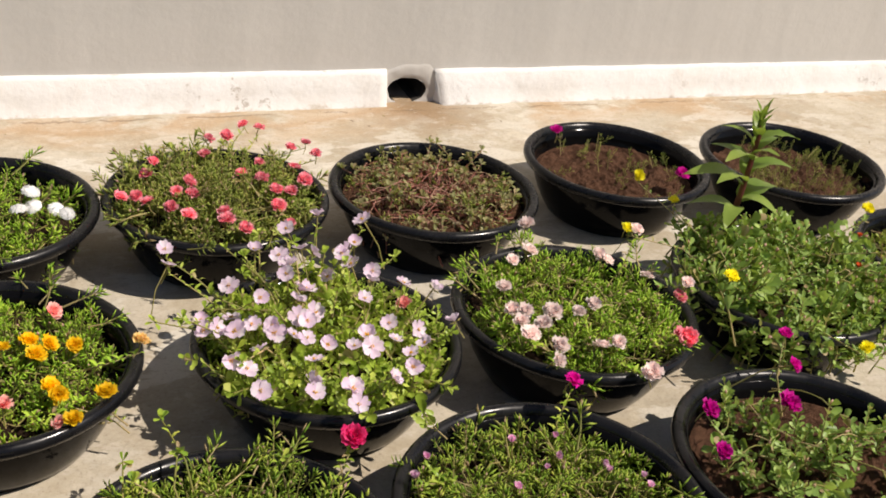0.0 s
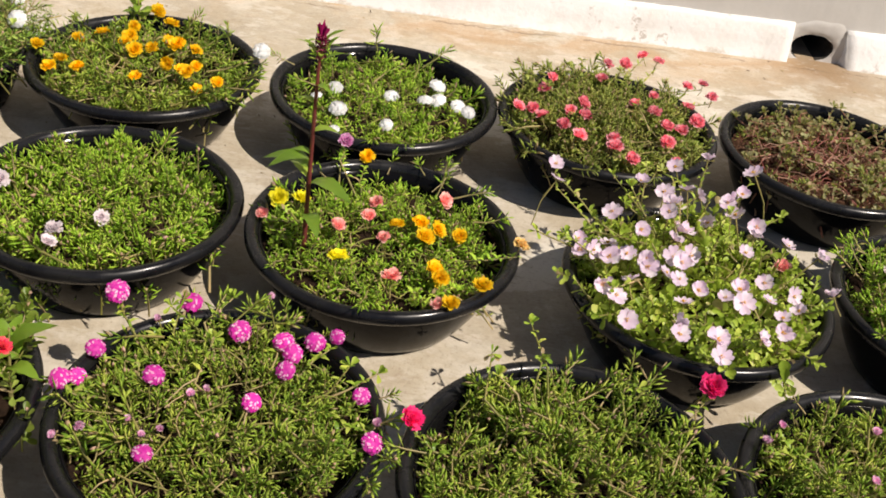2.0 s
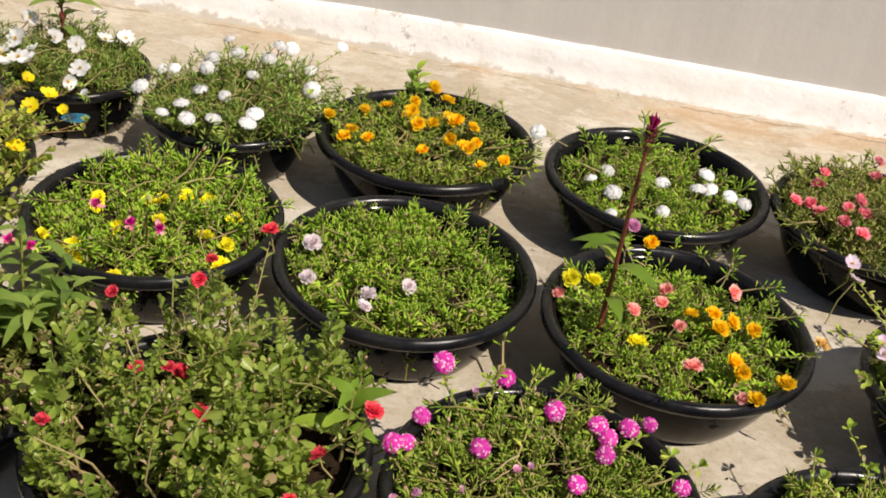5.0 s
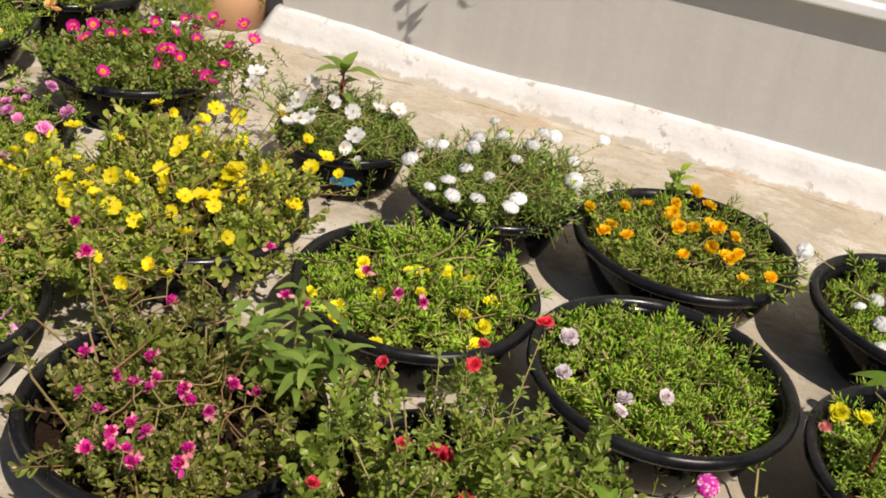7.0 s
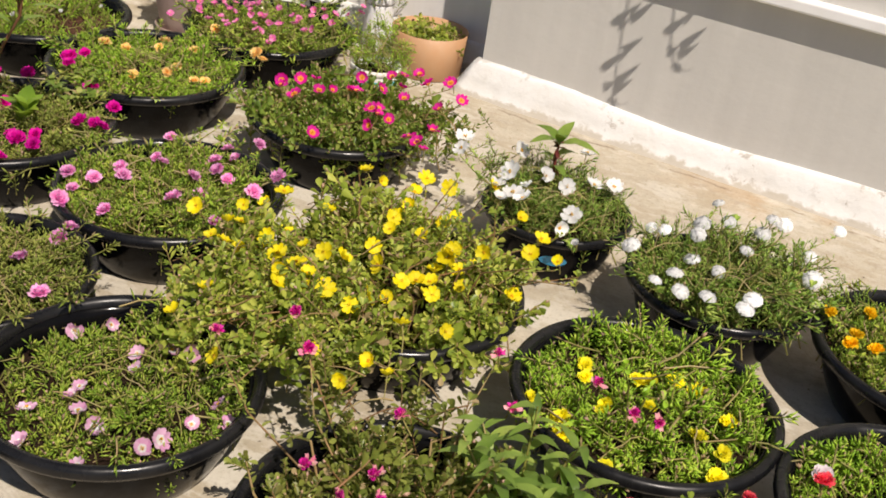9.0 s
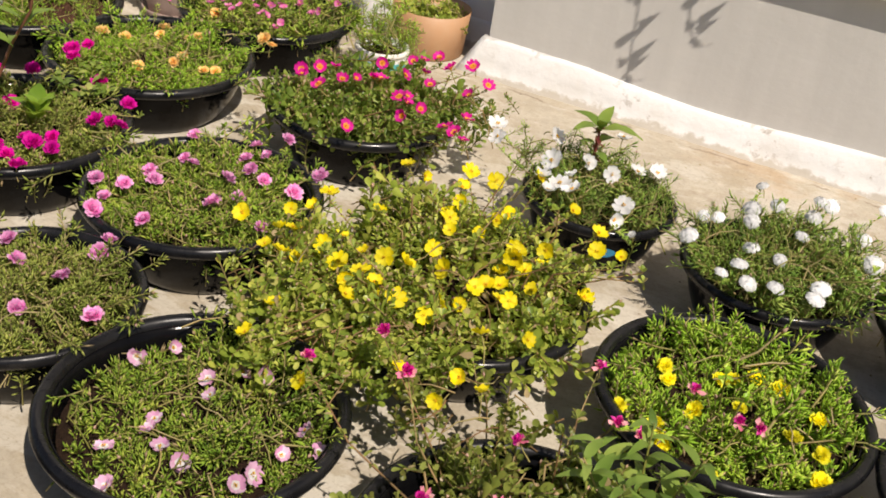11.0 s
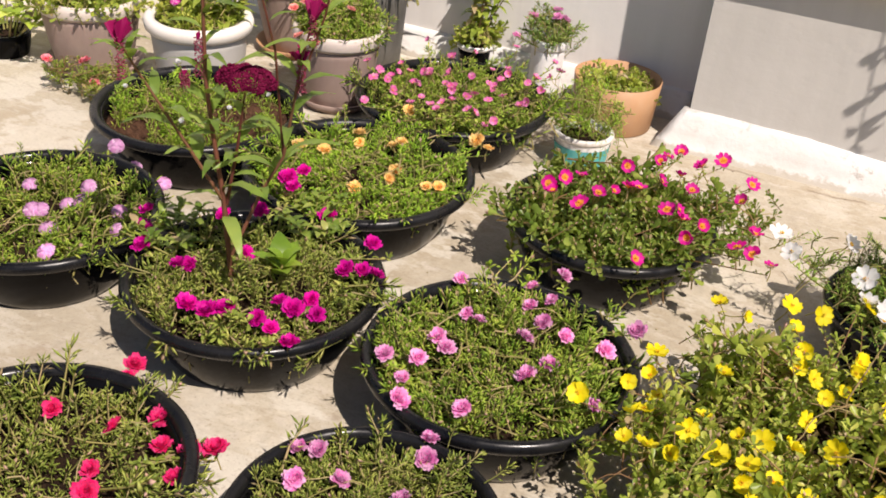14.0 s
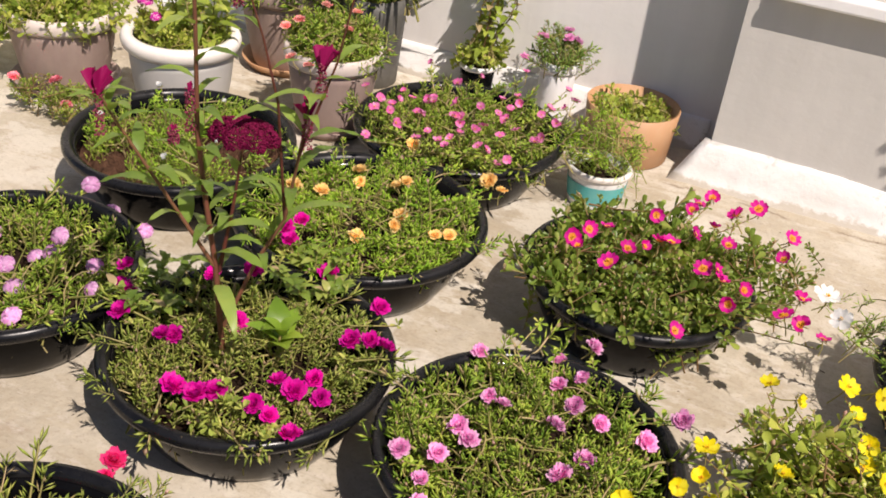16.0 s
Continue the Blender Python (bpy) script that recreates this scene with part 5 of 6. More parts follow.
FLOWERS.append(('A2', 'white', 18.2, [(-16.8, -9.4), (-16.5, 1.6), (-13.6, 1.4), (-7.4, 4.3), (-8.7, 11.4), (-4.2, 15.6), (3.2, 15.1), (3.7, 22.5), (5.7, 24.8), (2.6, 5.7), (0.5, -6.5), (-5.3, -5.6), (-8.0, -19.1), (-3.0, -18.8), (1.7, -16.8), (9.0, -13.2), (8.7, -16.5), (16.3, 3.0), (13.5, 11.9), (16.2, 31.1), (-9.0, 23.8), (-5.8, -14.6)]))
FLOWERS.append(('RD', 'redbloom', 25.0, [(3.0, -8.0), (-3.6, -1.4), (18.5, -10.9), (17.2, -18.9), (20.2, -19.1)]))
FLOWERS.append(('RD', 'redbloom', 31.0, [(24.0, -9.0)]))
FLOWERS.append(('RD', 'redbloom', 23.5, [(-8.3, -0.7), (-2.9, 0.1), (-17.6, 13.1), (-14.8, -13.2)]))
FLOWERS.append(('RD', 'redbloom', 33.0, [(2.2, 21.8)]))
FLOWERS.append(('RD', 'redbloom', 28.9, [(-4.9, 17.9)]))
FLOWERS.append(('RD', 'redbloom', 32.7, [(-3.4, 9.0)]))
FLOWERS.append(('A1', 'orange', 15.5, [(-20.9, -2.4), (-15.1, -13.0), (-14.9, -6.9), (-10.8, -9.4), (-14.2, 2.8), (-10.1, 5.9), (-4.7, 6.2), (-4.8, 3.2), (-2.2, 0.4), (0.8, 2.4), (1.8, 15.2), (-2.0, 20.0), (3.5, 6.7), (5.4, 5.6), (9.1, 5.0), (5.6, -4.9), (8.6, -5.6), (9.9, -6.5), (10.9, -3.0), (1.1, -12.0), (13.1, -13.2), (-4.9, 10.6)]))
FLOWERS.append(('A1', 'orange', 19.0, [(17.8, -17.3)]))
FLOWERS.append(('A1', 'white', 17.8, [(23.2, 2.8)]))
FLOWERS.append(('B0', 'white', 13.0, [(1.4, 0.5), (11.0, 6.8), (11.1, -0.1), (15.4, -1.7), (1.0, -14.0), (-13.7, -5.6), (-10.4, 1.1), (-8.9, -9.0), (-9.0, -17.1), (8.5, -1.8)]))
FLOWERS.append(('B0', 'white', 15.5, [(17.1, -8.9)]))
FLOWERS.append(('N0', 'magenta2', 15.0, [(-7.7, 20.6), (-18.1, 8.7), (-21.0, 2.3), (-19.1, 3.7), (-9.2, 4.1), (0.2, 15.4), (6.5, 14.1), (8.0, 12.3), (10.9, 14.7), (13.8, 16.4), (7.6, 7.5), (4.1, 1.1), (18.2, 5.1), (-7.6, -9.0), (20.2, -3.6)]))
FLOWERS.append(('N0', 'magenta2', 21.0, [(-16.6, 14.9)]))
FLOWERS.append(('N0', 'pinkbud', 14.5, [(-16.6, -5.2), (-18.6, -7.2), (-8.5, -6.3), (-6.5, -4.1), (-2.1, 3.3), (2.9, 24.1), (-11.4, 16.1), (20.6, 0.4), (-10.6, -3.9), (-4.0, 1.8)]))
FLOWERS.append(('CK', 'whitebud', 15.5, [(-15.7, 14.2), (0.4, 15.5), (9.7, -1.8), (13.2, 9.8), (6.3, -14.3), (-5.0, 2.6), (-17.0, -4.4)]))
rng = np.random.default_rng(31)
FLOWERS.append(('YE', 'yellowsingle', 20.6, [tuple(rng.normal(0, 11, 2)) for k in range(7)]))
FLOWERS.append(('LM', 'pinkbloom', 19.8, [tuple(rng.normal(0, 10, 2)) for k in range(6)]))
FLOWERS.append(('PK', 'pinksmall', 17.2, [tuple(rng.normal(0, 11, 2)) for k in range(22)]))


def flower_stems(code):
    """A leafy shoot under every flower that stands beyond the rim."""
    rng = np.random.default_rng(5)
    ps = []
    for c, kind, z, spots in FLOWERS:
        for x, y in spots if c == code else ():
            r = math.hypot(x, y)
            if r > 18.5:
                d = np.array((x, y, 0)) / r
                tip = np.array((x / 100, y / 100, z / 100 - 0.012))
                b = d * 0.13 + np.array((0, 0, 0.112))
                mid = (b + tip) / 2 + np.array((rng.normal(0, 0.015), rng.normal(0, 0.015), 0.012))
                leafy_stem(ps, rng, [b, mid, tip], 16, 0.019, 0.0065, 1, 0, 0.0018, 0.3, 0.1, 0.4)
    return ps


plants, tubs = {}, {}
RED_TWIG = make_leaf("reddish_stem", (0.24, 0.06, 0.06), (0.42, 0.16, 0.14), (0.52, 0.32, 0.25), 0.5)
# growth that spills over the rim: place, shoots, reach
SPILL = {"YE": [(-0.02, -0.25, 130, 0.14), (-0.22, -0.17, 130, 0.13), (-0.12, -0.30, 120, 0.13), (-0.17, 0.12, 80, 0.12)], "LM": [(-0.17, 0.20, 60, 0.11)], "KK": [(0.21, 0.1, 70, 0.12)], "A3": [(-0.14, 0.08, 60, 0.10)], "A2": [(0.15, 0.12, 90, 0.13)]}
WIDER = {"A1": 1.009, "A2": 0.81, "A3": 0.725, "AP": 1.07, "B0": 1.018, "B4": 1.03, "B2": 1.018, "CK": 1.042, "KK": 0.941, "L1": 0.992, "L2": 0.975, "LM": 0.957, "M1": 0.988, "MV": 0.982, "N0": 0.949, "P1": 0.948, "PK": 1.053, "Q1": 0.83, "VL": 0.99, "YE": 1.021}
for k, (code, (x, y, bed, label)) in enumerate(TUBS.items()):
    t = thing("flower_tub", pose(x, y, 0), label, "flower tub", "flower tubs on the terrace")
    turn = pose(0, 0, 0, 0, 0, k * 37 % 360)
    small = code in ("A2", "A3", "Q1")  # smaller bowls
    w = WIDER.get(code, 1.0)
    shape = Matrix.Diagonal((w, w, 0.9 if code == "A3" else 0.94 if small else 1, 1))
    body = part("tub", TUB_BODY, t, "", turn @ shape)
    part("rim", TUB_RIM, body)
    z, mat = SOILS.get(code, (0.096, SOIL))
    part("soil", soil_mesh(k * 1.7, z, mat, 0.199 * w), t)
    stem = RED_TWIG if code == "B2" else TWIG if code == "YE" else STEM if code == "RD" else TWIG if bed["leaf"] in ("broad", "ruddy", "dark", "spoon") else STEM
    plants[code] = part("plant", foliage("plant", 10 + k, stem=stem, extra=[p for st in STALKS.get(code, ()) for p in stalks(*st)] + flower_stems(code), blooms=[(fx / 100, fy / 100, fz / 100) for c, _, fz, spots in FLOWERS if c == code for fx, fy in spots], **bed), t)
    tagged(plants[code], kind="stuff")
    tubs[code] = t
    for i, (px, py, n, r) in enumerate(SPILL.get(code, ())):
        part("spilling_growth", foliage("spilling_growth", 130 + 7 * i + k, bed["kind"] if bed["kind"] in ("needle", "feather") else "tallbroad", bed["leaf"], n, top=max(0.15, bed["top"]), dome=0.02, spread=r, rough=0.03, lean=0.9, clump=0.2, size=0.85, stem=stem, runners=8), t, "loose shoots that sprawl over the rim", pose(px, py, 0))
    if code == "B2":
        part("green_growth", foliage("green_growth", 99, "needle", "olive", 110, top=0.129, dome=0.006, spread=0.19, rough=0.02, lean=1.0, clump=0.5, size=0.8, stem=RED_TWIG), t, "few green shoots among the wilted stems")

rng = np.random.default_rng(7)
for code, kind, z, spots in FLOWERS:
    shapes = flowers_of(kind)
    for dx, dy in spots:
        r = math.hypot(dx, dy)
        tilt = rng.normal(0, 24 if KINDS[kind][0] in ("single", "tuft") else 16, 2) + np.array((14.0, 4.0))
        m = pose(dx / 100, dy / 100, z / 100 + 0.004 + rng.normal(0, 0.003), tilt[0], tilt[1], 0) @ pose(0, 0, 0, 0, 0, rng.uniform(0, 360)) @ Matrix.Scale(rng.uniform(0.80, 1.12), 4)
        part("flower", shapes[int(rng.integers(len(shapes)))], plants[code], "", m)


# ---- tall plants in the tubs ----
def crest_piece(middle, size, rng, folds=260, fine=1.0):
    """A velvety comb of many small ruffled lobes over a fan-shaped body."""
    out = []
    for i in range(folds):
        a, e = rng.uniform(0, 6.283), math.asin(rng.uniform(-0.25, 1))
        n = np.array((math.cos(a) * math.cos(e), math.sin(a) * math.cos(e), math.sin(e)))
        p = middle + n * np.array(size) * (0.72 + 0.12 * math.sin(7 * a) * math.cos(e))
        out.append((*spindle(p, n + rng.normal(0, 0.45, 3), fine * min(size) * rng.uniform(0.35, 0.6), fine * min(size) * rng.uniform(0.18, 0.28), rng.uniform(0.3, 1)), 2))
    return out


def comb(foot, wide, tall, rng, tail=0.04):
    """A small wavy fan, two leaves thick, over a tail of tiny knobs."""
    out, turn, ph = [], rng.uniform(-0.5, 0.9), rng.uniform(0, 6)
    d, side = np.array((math.cos(turn), math.sin(turn), 0)), np.array((-math.sin(turn), math.cos(turn), 0))
    nu, nv = 28, 6
    for layer in (-1, 1):
        pts, tris = [], []
        for j in range(nv + 1):
            v = j / nv
            for i in range(nu + 1):
                u = 2 * i / nu - 1
                w = wide * (0.14 + 0.86 * v ** 1.2)
                wave = 0.45 * wide * v * math.sin(6 * u + ph) + 0.22 * wide * v * v * math.sin(15 * u + ph) + 0.3 * wide * v * v
                pts.append(foot + d * u * w + side * (wave + layer * 0.0022 * (1 - v * 0.8)) + np.array((0, 0, tall * v * (1 - 0.25 * abs(u + 0.2 * math.sin(ph))) + 0.10 * tall * v * math.sin(11 * u + ph) + 0.05 * tall * v * math.sin(23 * u))))
        for j in range(nv):
            for i in range(nu):
                q = j * (nu + 1) + i
                tris += [(q, q + 1, q + nu + 2), (q, q + nu + 2, q + nu + 1)]
        out.append((np.array(pts), np.array(tris), 4))
    for i in range(130):
        a, h = rng.uniform(0, 6.28), rng.uniform(-tail, 0.35 * tall)
        n = np.array((math.cos(a), math.sin(a), 0.2))
        out.append((*spindle(foot + n * 0.0045 * rng.uniform(0.3, 1.2) + np.array((0, 0, h)), n + rng.normal(0, 0.3, 3), 0.0045, 0.0018), 3))
    return out


DULL_STEM = make_leaf("dull_red_stem", (0.12, 0.03, 0.03), (0.20, 0.065, 0.05), (0.27, 0.14, 0.08), 0.5)


def plant_part(name, pieces, parent, label, mats=None, dx=0.0, dy=0.0, tall=0.86):
    """Joins the pieces; a plant in a tub is moved by dx, dy and drawn to its height over the rim."""
    v, f, s = merged(pieces)
    if dx or dy:
        v = v * np.array((1, 1, tall)) + np.array((dx, dy, 0.142 - 0.195 * tall))
    return part(name, mesh_of(name, v, f, mats or [RED_STEM, LEAF["celosia"], CREST], s), parent, label)


rng = np.random.default_rng(21)
# slender celosia with a small crest among the orange and salmon flowers
ps = []
leafy_stem(ps, rng, [(-0.121, -0.036, 0.15), (-0.119, -0.036, 0.34), (-0.117, -0.034, 0.50), (-0.115, -0.032, 0.555)], 0, 0.09, 0.03, 0, 1, 0.0044)
for h, k, l in ((0.335, 2.9, 0.075), (0.305, -0.5, 0.075), (0.35, 3.6, 0.065), (0.315, 2.2, 0.06), (0.245, -1.2, 0.06), (0.36, 3.0, 0.035), (0.40, 0.2, 0.04), (0.45, 2.6, 0.03), (0.48, -0.6, 0.03)):
    ps.append((*lance(np.array((-0.119, -0.036, h)), np.array((math.cos(k), math.sin(k), 0.35)), np.array((0, 0, 1.0)), l, l * 0.42, 0.45, rng), 1))
for k in range(9):
    ps.append((*lance(np.array((-0.115, -0.032, 0.515 + 0.004 * k)), np.array((math.cos(2.4 * k), math.sin(2.4 * k), 0.7)), np.array((0, 0, 1.0)), 0.045, 0.009, 0.1, rng), 1))
ps += comb(np.array((-0.115, -0.032, 0.553)), 0.010, 0.028, rng, 0.03) + crest_piece(np.array((-0.115, -0.032, 0.55)), (0.010, 0.009, 0.016), rng, 160, 0.8)
plant_part("celosia", ps, tubs["M0"], "single crimson celosia stem with a small dark red crest", [RED_STEM, LEAF["big"], CREST, FAN, VELVET], dx=-0.007, dy=-0.019, tall=0.97)

# celosia seedling over the leafy purslane
ps = []
spine = [(-0.029, 0.168, 0.12), (-0.028, 0.167, 0.223), (-0.025, 0.165, 0.278), (-0.023, 0.163, 0.385), (-0.028, 0.167, 0.41)]
leafy_stem(ps, rng, spine, 0, 0.1, 0.04, 0, 1, 0.0085)
for h, k, l, up in ((0.16, -1.9, 0.085, 0.1), (0.17, -0.6, 0.06, 0.2), (0.205, 2.6, 0.09, 0.25), (0.215, -2.4, 0.085, 0.15), (0.225, 0.3, 0.12, 0.35), (0.235, -1.0, 0.08, 0.2), (0.265, 2.9, 0.12, 0.45),
                    (0.275, -2.8, 0.09, 0.5), (0.285, 0.9, 0.085, 0.5), (0.30, -0.2, 0.095, 0.35), (0.31, 2.2, 0.08, 0.6), (0.325, 3.5, 0.085, 0.5), (0.335, -1.3, 0.06, 0.8), (0.345, 0.4, 0.085, 0.4),
                    (0.355, 2.7, 0.075, 0.9), (0.365, -0.5, 0.075, 0.6), (0.375, 3.9, 0.06, 1.2), (0.38, 1.2, 0.06, 1.0)):
    f = (h - 0.12) / 0.29
    ps.append((*lance(np.array((-0.029 + 0.004 * f, 0.168 - 0.004 * f, h)), np.array((math.cos(k), math.sin(k), up)), np.array((0, 0, 1.0)), l * 1.12, l * 0.46, 0.32, rng), 1))
for k in range(9):
    ps.append((*lance(np.array((-0.026, 0.165, 0.375 + 0.004 * k)), np.array((math.cos(2.4 * k), math.sin(2.4 * k), 2.4)), np.array((0, 0, 1.0)), 0.058, 0.011, 0.06, rng), 1))
plant_part("celosia", ps, tubs["M3"], "young celosia with a crimson stem and pointed green leaves", [RED_STEM, LEAF["celosia"]])

# branching celosia with one great cockscomb in the magenta tub
ps = []
leafy_stem(ps, rng, [(-0.023, -0.036, 0.11), (-0.028, -0.04, 0.22), (-0.032, -0.043, 0.301), (-0.044, -0.051, 0.428), (-0.05, -0.056, 0.518), (-0.05, -0.056, 0.644), (-0.051, -0.057, 0.80)], 24, 0.092, 0.022, 0, 1, 0.0052, 0.25, 0.3)
leafy_stem(ps, rng, [(-0.028, -0.04, 0.29), (-0.012, -0.028, 0.398), (-0.002, -0.02, 0.49)], 9, 0.085, 0.02, 0, 1, 0.0035, 0.2, 0.3)
leafy_stem(ps, rng, [(-0.023, -0.036, 0.19), (0.016, -0.007, 0.308), (0.047, 0.016, 0.376), (0.061, 0.026, 0.479), (0.069, 0.032, 0.546), (0.083, 0.043, 0.61)], 15, 0.10, 0.022, 0, 1, 0.0036, 0.2, 0.3)
leafy_stem(ps, rng, [(0.047, 0.016, 0.376), (0.036, 0.008, 0.56), (0.019, -0.005, 0.652), (-0.01, -0.02, 0.76)], 4, 0.075, 0.018, 0, 1, 0.0024, 0.2, 0.3)
leafy_stem(ps, rng, [(0.061, 0.026, 0.479), (0.10, 0.05, 0.62), (0.125, 0.07, 0.78)], 4, 0.085, 0.018, 0, 1, 0.0024, 0.2, 0.3)
leafy_stem(ps, rng, [(-0.033, -0.044, 0.30), (-0.076, -0.076, 0.402), (-0.133, -0.118, 0.533), (-0.148, -0.13, 0.575)], 13, 0.085, 0.021, 0, 1, 0.0032, 0.2, 0.3)
ps += crest_piece(np.array((0.0, -0.019, 0.511)), (0.060, 0.042, 0.026), rng, 3000, 0.42)
for c, wide, tall, tail in (((-0.149, -0.131, 0.572), 0.024, 0.036, 0.06), ((0.083, 0.043, 0.605), 0.022, 0.038, 0.04), ((0.069, 0.032, 0.535), 0.018, 0.028, 0.045), ((-0.057, -0.062, 0.575), 0.005, 0.015, 0.06), ((-0.075, -0.075, 0.52), 0.005, 0.01, 0.02), ((-0.01, -0.02, 0.74), 0.006, 0.02, 0.05)):
    ps += comb(np.array(c), wide, tall, rng, tail)
plant_part("celosia", ps, tubs["MG"], "branching celosia with a large velvety crimson cockscomb", [DULL_STEM, LEAF["celosia"], CREST, FAN, VELVET])
for cx, cy, n in ((-0.20, 0.024, 8), (-0.004, 0.196, 9)):
    ps = []
    for k in range(n):
        a = 2.4 * k
        b = np.array((cx + 0.02 * math.cos(a), cy + 0.02 * math.sin(a), 0.10))
        tip = b + np.array((0.045 * math.cos(a), 0.045 * math.sin(a), 0.05 + 0.014 * (k % 4)))
        leafy_stem(ps, rng, [b, (b + tip) / 2 + np.array((0, 0, 0.015)), tip], 11, 0.036, 0.017, 1, 0, 0.002, 0.25, 0.3, 0.4)
    plant_part("leafy_plant", ps, tubs["MG"], "dark green leafy clump among the moss rose", [LEAF["dark"], STEM])
ps = []
leafy_stem(ps, rng, [(0.05, 0.0, 0.13), (0.052, 0.002, 0.20), (0.054, 0.004, 0.235)], 8, 0.085, 0.044, 1, 0, 0.0035, 0.45, 0.14, 0.95)
plant_part("seedling", ps, tubs["MG"], "light green broad-leaved seedling", [LEAF["big"], STEM], dx=-0.007, dy=0.011)

ps = []
leafy_stem(ps, rng, [(-0.059, 0.182, 0.13), (-0.058, 0.182, 0.20), (-0.06, 0.182, 0.265)], 12, 0.06, 0.026, 1, 0, 0.003, 0.2, 0.25, 0.5)
plant_part("seedling", ps, tubs["A1"], "small green broad-leaved seedling", [LEAF["big"], STEM], dx=-0.002, dy=0.015)
ps = []
leafy_stem(ps, rng, [(-0.070, 0.115, 0.20), (-0.071, 0.12, 0.24), (-0.072, 0.126, 0.315)], 0, 0.1, 0.03, 0, 1, 0.0055)
for h, k, l, up in ((0.315, 0.1, 0.089, 0.35), (0.320, 1.5, 0.068, 1.2), (0.320, 2.9, 0.072, 0.55), (0.315, 4.2, 0.081, 0.5), (0.320, 5.3, 0.068, 1.3), (0.285, 0.9, 0.051, 0.3), (0.275, 3.6, 0.043, 0.4), (0.255, 5.6, 0.051, 0.2), (0.235, 2.2, 0.034, 0.5)):
    ps.append((*lance(np.array((-0.072, 0.126, h)), np.array((math.cos(k), math.sin(k), up)), np.array((0, 0, 1.0)), l, l * 0.4, 0.3, rng), 1))
for k in range(16):
    q = rng.normal(0, 1, 3)
    ps.append((*lance(np.array((-0.072, 0.125, rng.uniform(0.24, 0.325))), q, np.array((0, 0, 1.0)), 0.022, 0.009, 0.1, rng), 0))
plant_part("celosia", ps, tubs["A3"], "young celosia with pointed green leaves", dx=0.030, dy=-0.083)
# bushy light green plant at the edge of the rose-pink tub
ps = []
for k in range(7):
    a = 0.9 * k
    b = np.array((0.112 + 0.02 * math.cos(a), 0.13 + 0.02 * math.sin(a), 0.14))
    tip = b + np.array((0.07 * math.cos(a), 0.05 * math.sin(a), 0.16 + 0.02 * (k % 3)))
    leafy_stem(ps, rng, [b, (b + tip) / 2 + np.array((0, 0, 0.02)), tip], 13, 0.068, 0.021, 1, 0, 0.0026, 0.25, 0.45, 0.35)
plant_part("leafy_plant", ps, tubs["LM"], "bushy green plant with pointed leaves", [LEAF["celosia"], STEM], dx=-0.002, dy=-0.002)
ps = []
leafy_stem(ps, rng, [(0.19, 0.02, 0.14), (0.195, 0.02, 0.22), (0.20, 0.02, 0.29)], 7, 0.085, 0.036, 1, 0, 0.003, 0.3, 0.3, 0.5)
plant_part("seedling", ps, tubs["RD"], "broad-leaved seedling", [LEAF["big"], STEM], dx=-0.008, dy=0.029)

# blue sticker on the tub with white single flowers
bm = bmesh.new()
n, rows = 14, []
for j in range(2):
    row = []
    for i in range(n + 1):
        a = math.radians(-65 + (i / n - 0.5) * 24)
        b = (i / n - 0.5) * 2
        h = 0.013 * math.sqrt(max(0.02, 1 - b * b))
        z = 0.066 + (h if j else -h)
        r = 0.1435 + (z - 0.066) * 0.26
        row.append(bm.verts.new((r * math.cos(a), r * math.sin(a), z)))
    rows.append(row)
for i in range(n):
    bm.faces.new((rows[0][i], rows[0][i + 1], rows[1][i + 1], rows[1][i]))
part("sticker", mesh_from("sticker", bm, BLUE_LABEL), tubs["A3"], "oval blue sticker")


# ---- pots in the corner ----
CREAM_ROSE = make_plastic("faded_rose_plastic", (0.56, 0.48, 0.44), (0.62, 0.56, 0.50), 0.5, 0.5)

def pot(name, x, y, profile, mat, label, rim=None, rim_mat=None, saucer=None, saucer_mat=None, soil=None, bed=None, seed=0, lift=0.0):
    t = thing(name, pose(x, y, 0) @ Matrix.Diagonal((1, 1, 0.955, 1)), label, "plant pot", "pots in the corner")
    up = pose(0, 0, lift)
    body = part("body", lathe("body", profile, mat, 56), t, "", up)
    if rim:
        part("rim", lathe("rim", rim, rim_mat or mat, 56), body)
    if saucer:
        part("saucer", lathe("saucer", saucer, saucer_mat or mat, 56), t)
    if soil:
        part("soil", soil_mesh(seed, soil[1] + lift, SOIL, soil[0]), t)
    pl = part("plant", foliage("plant", seed, **bed), t) if bed else None
    return t, pl


def ring_profile(r, z, thick, tall):
    return [(r - thick, z - tall * 0.4), (r - thick * 0.2, z - tall), (r + thick * 0.15, z - tall * 0.8), (r + thick * 0.3, z - tall * 0.4), (r + thick * 0.1, z - 0.004), (r - thick * 0.3, z), (r - thick * 0.9, z - 0.004), (r - thick, z - tall * 0.4)]


def vessel(r0, r1, h, wall=0.006, steps=5, bulge=0.06):
    out = [(0, 0.003), (r0 * 0.96, 0.0)]
    out += [(r0 + (r1 - r0) * (i / steps) + bulge * (r1 - r0 + 0.02) * math.sin(math.pi * i / steps), 0.004 + (h - 0.004) * i / steps) for i in range(steps + 1)]
    return out + [(r1 - wall, h), (r1 - wall - 0.004, h * 0.8), (0, h * 0.72)]


def dish(r, h=0.028):
    return [(0, 0.002), (r * 0.82, 0.0), (r, h), (r - 0.004, h + 0.002), (r * 0.8, 0.008), (0, 0.008)]


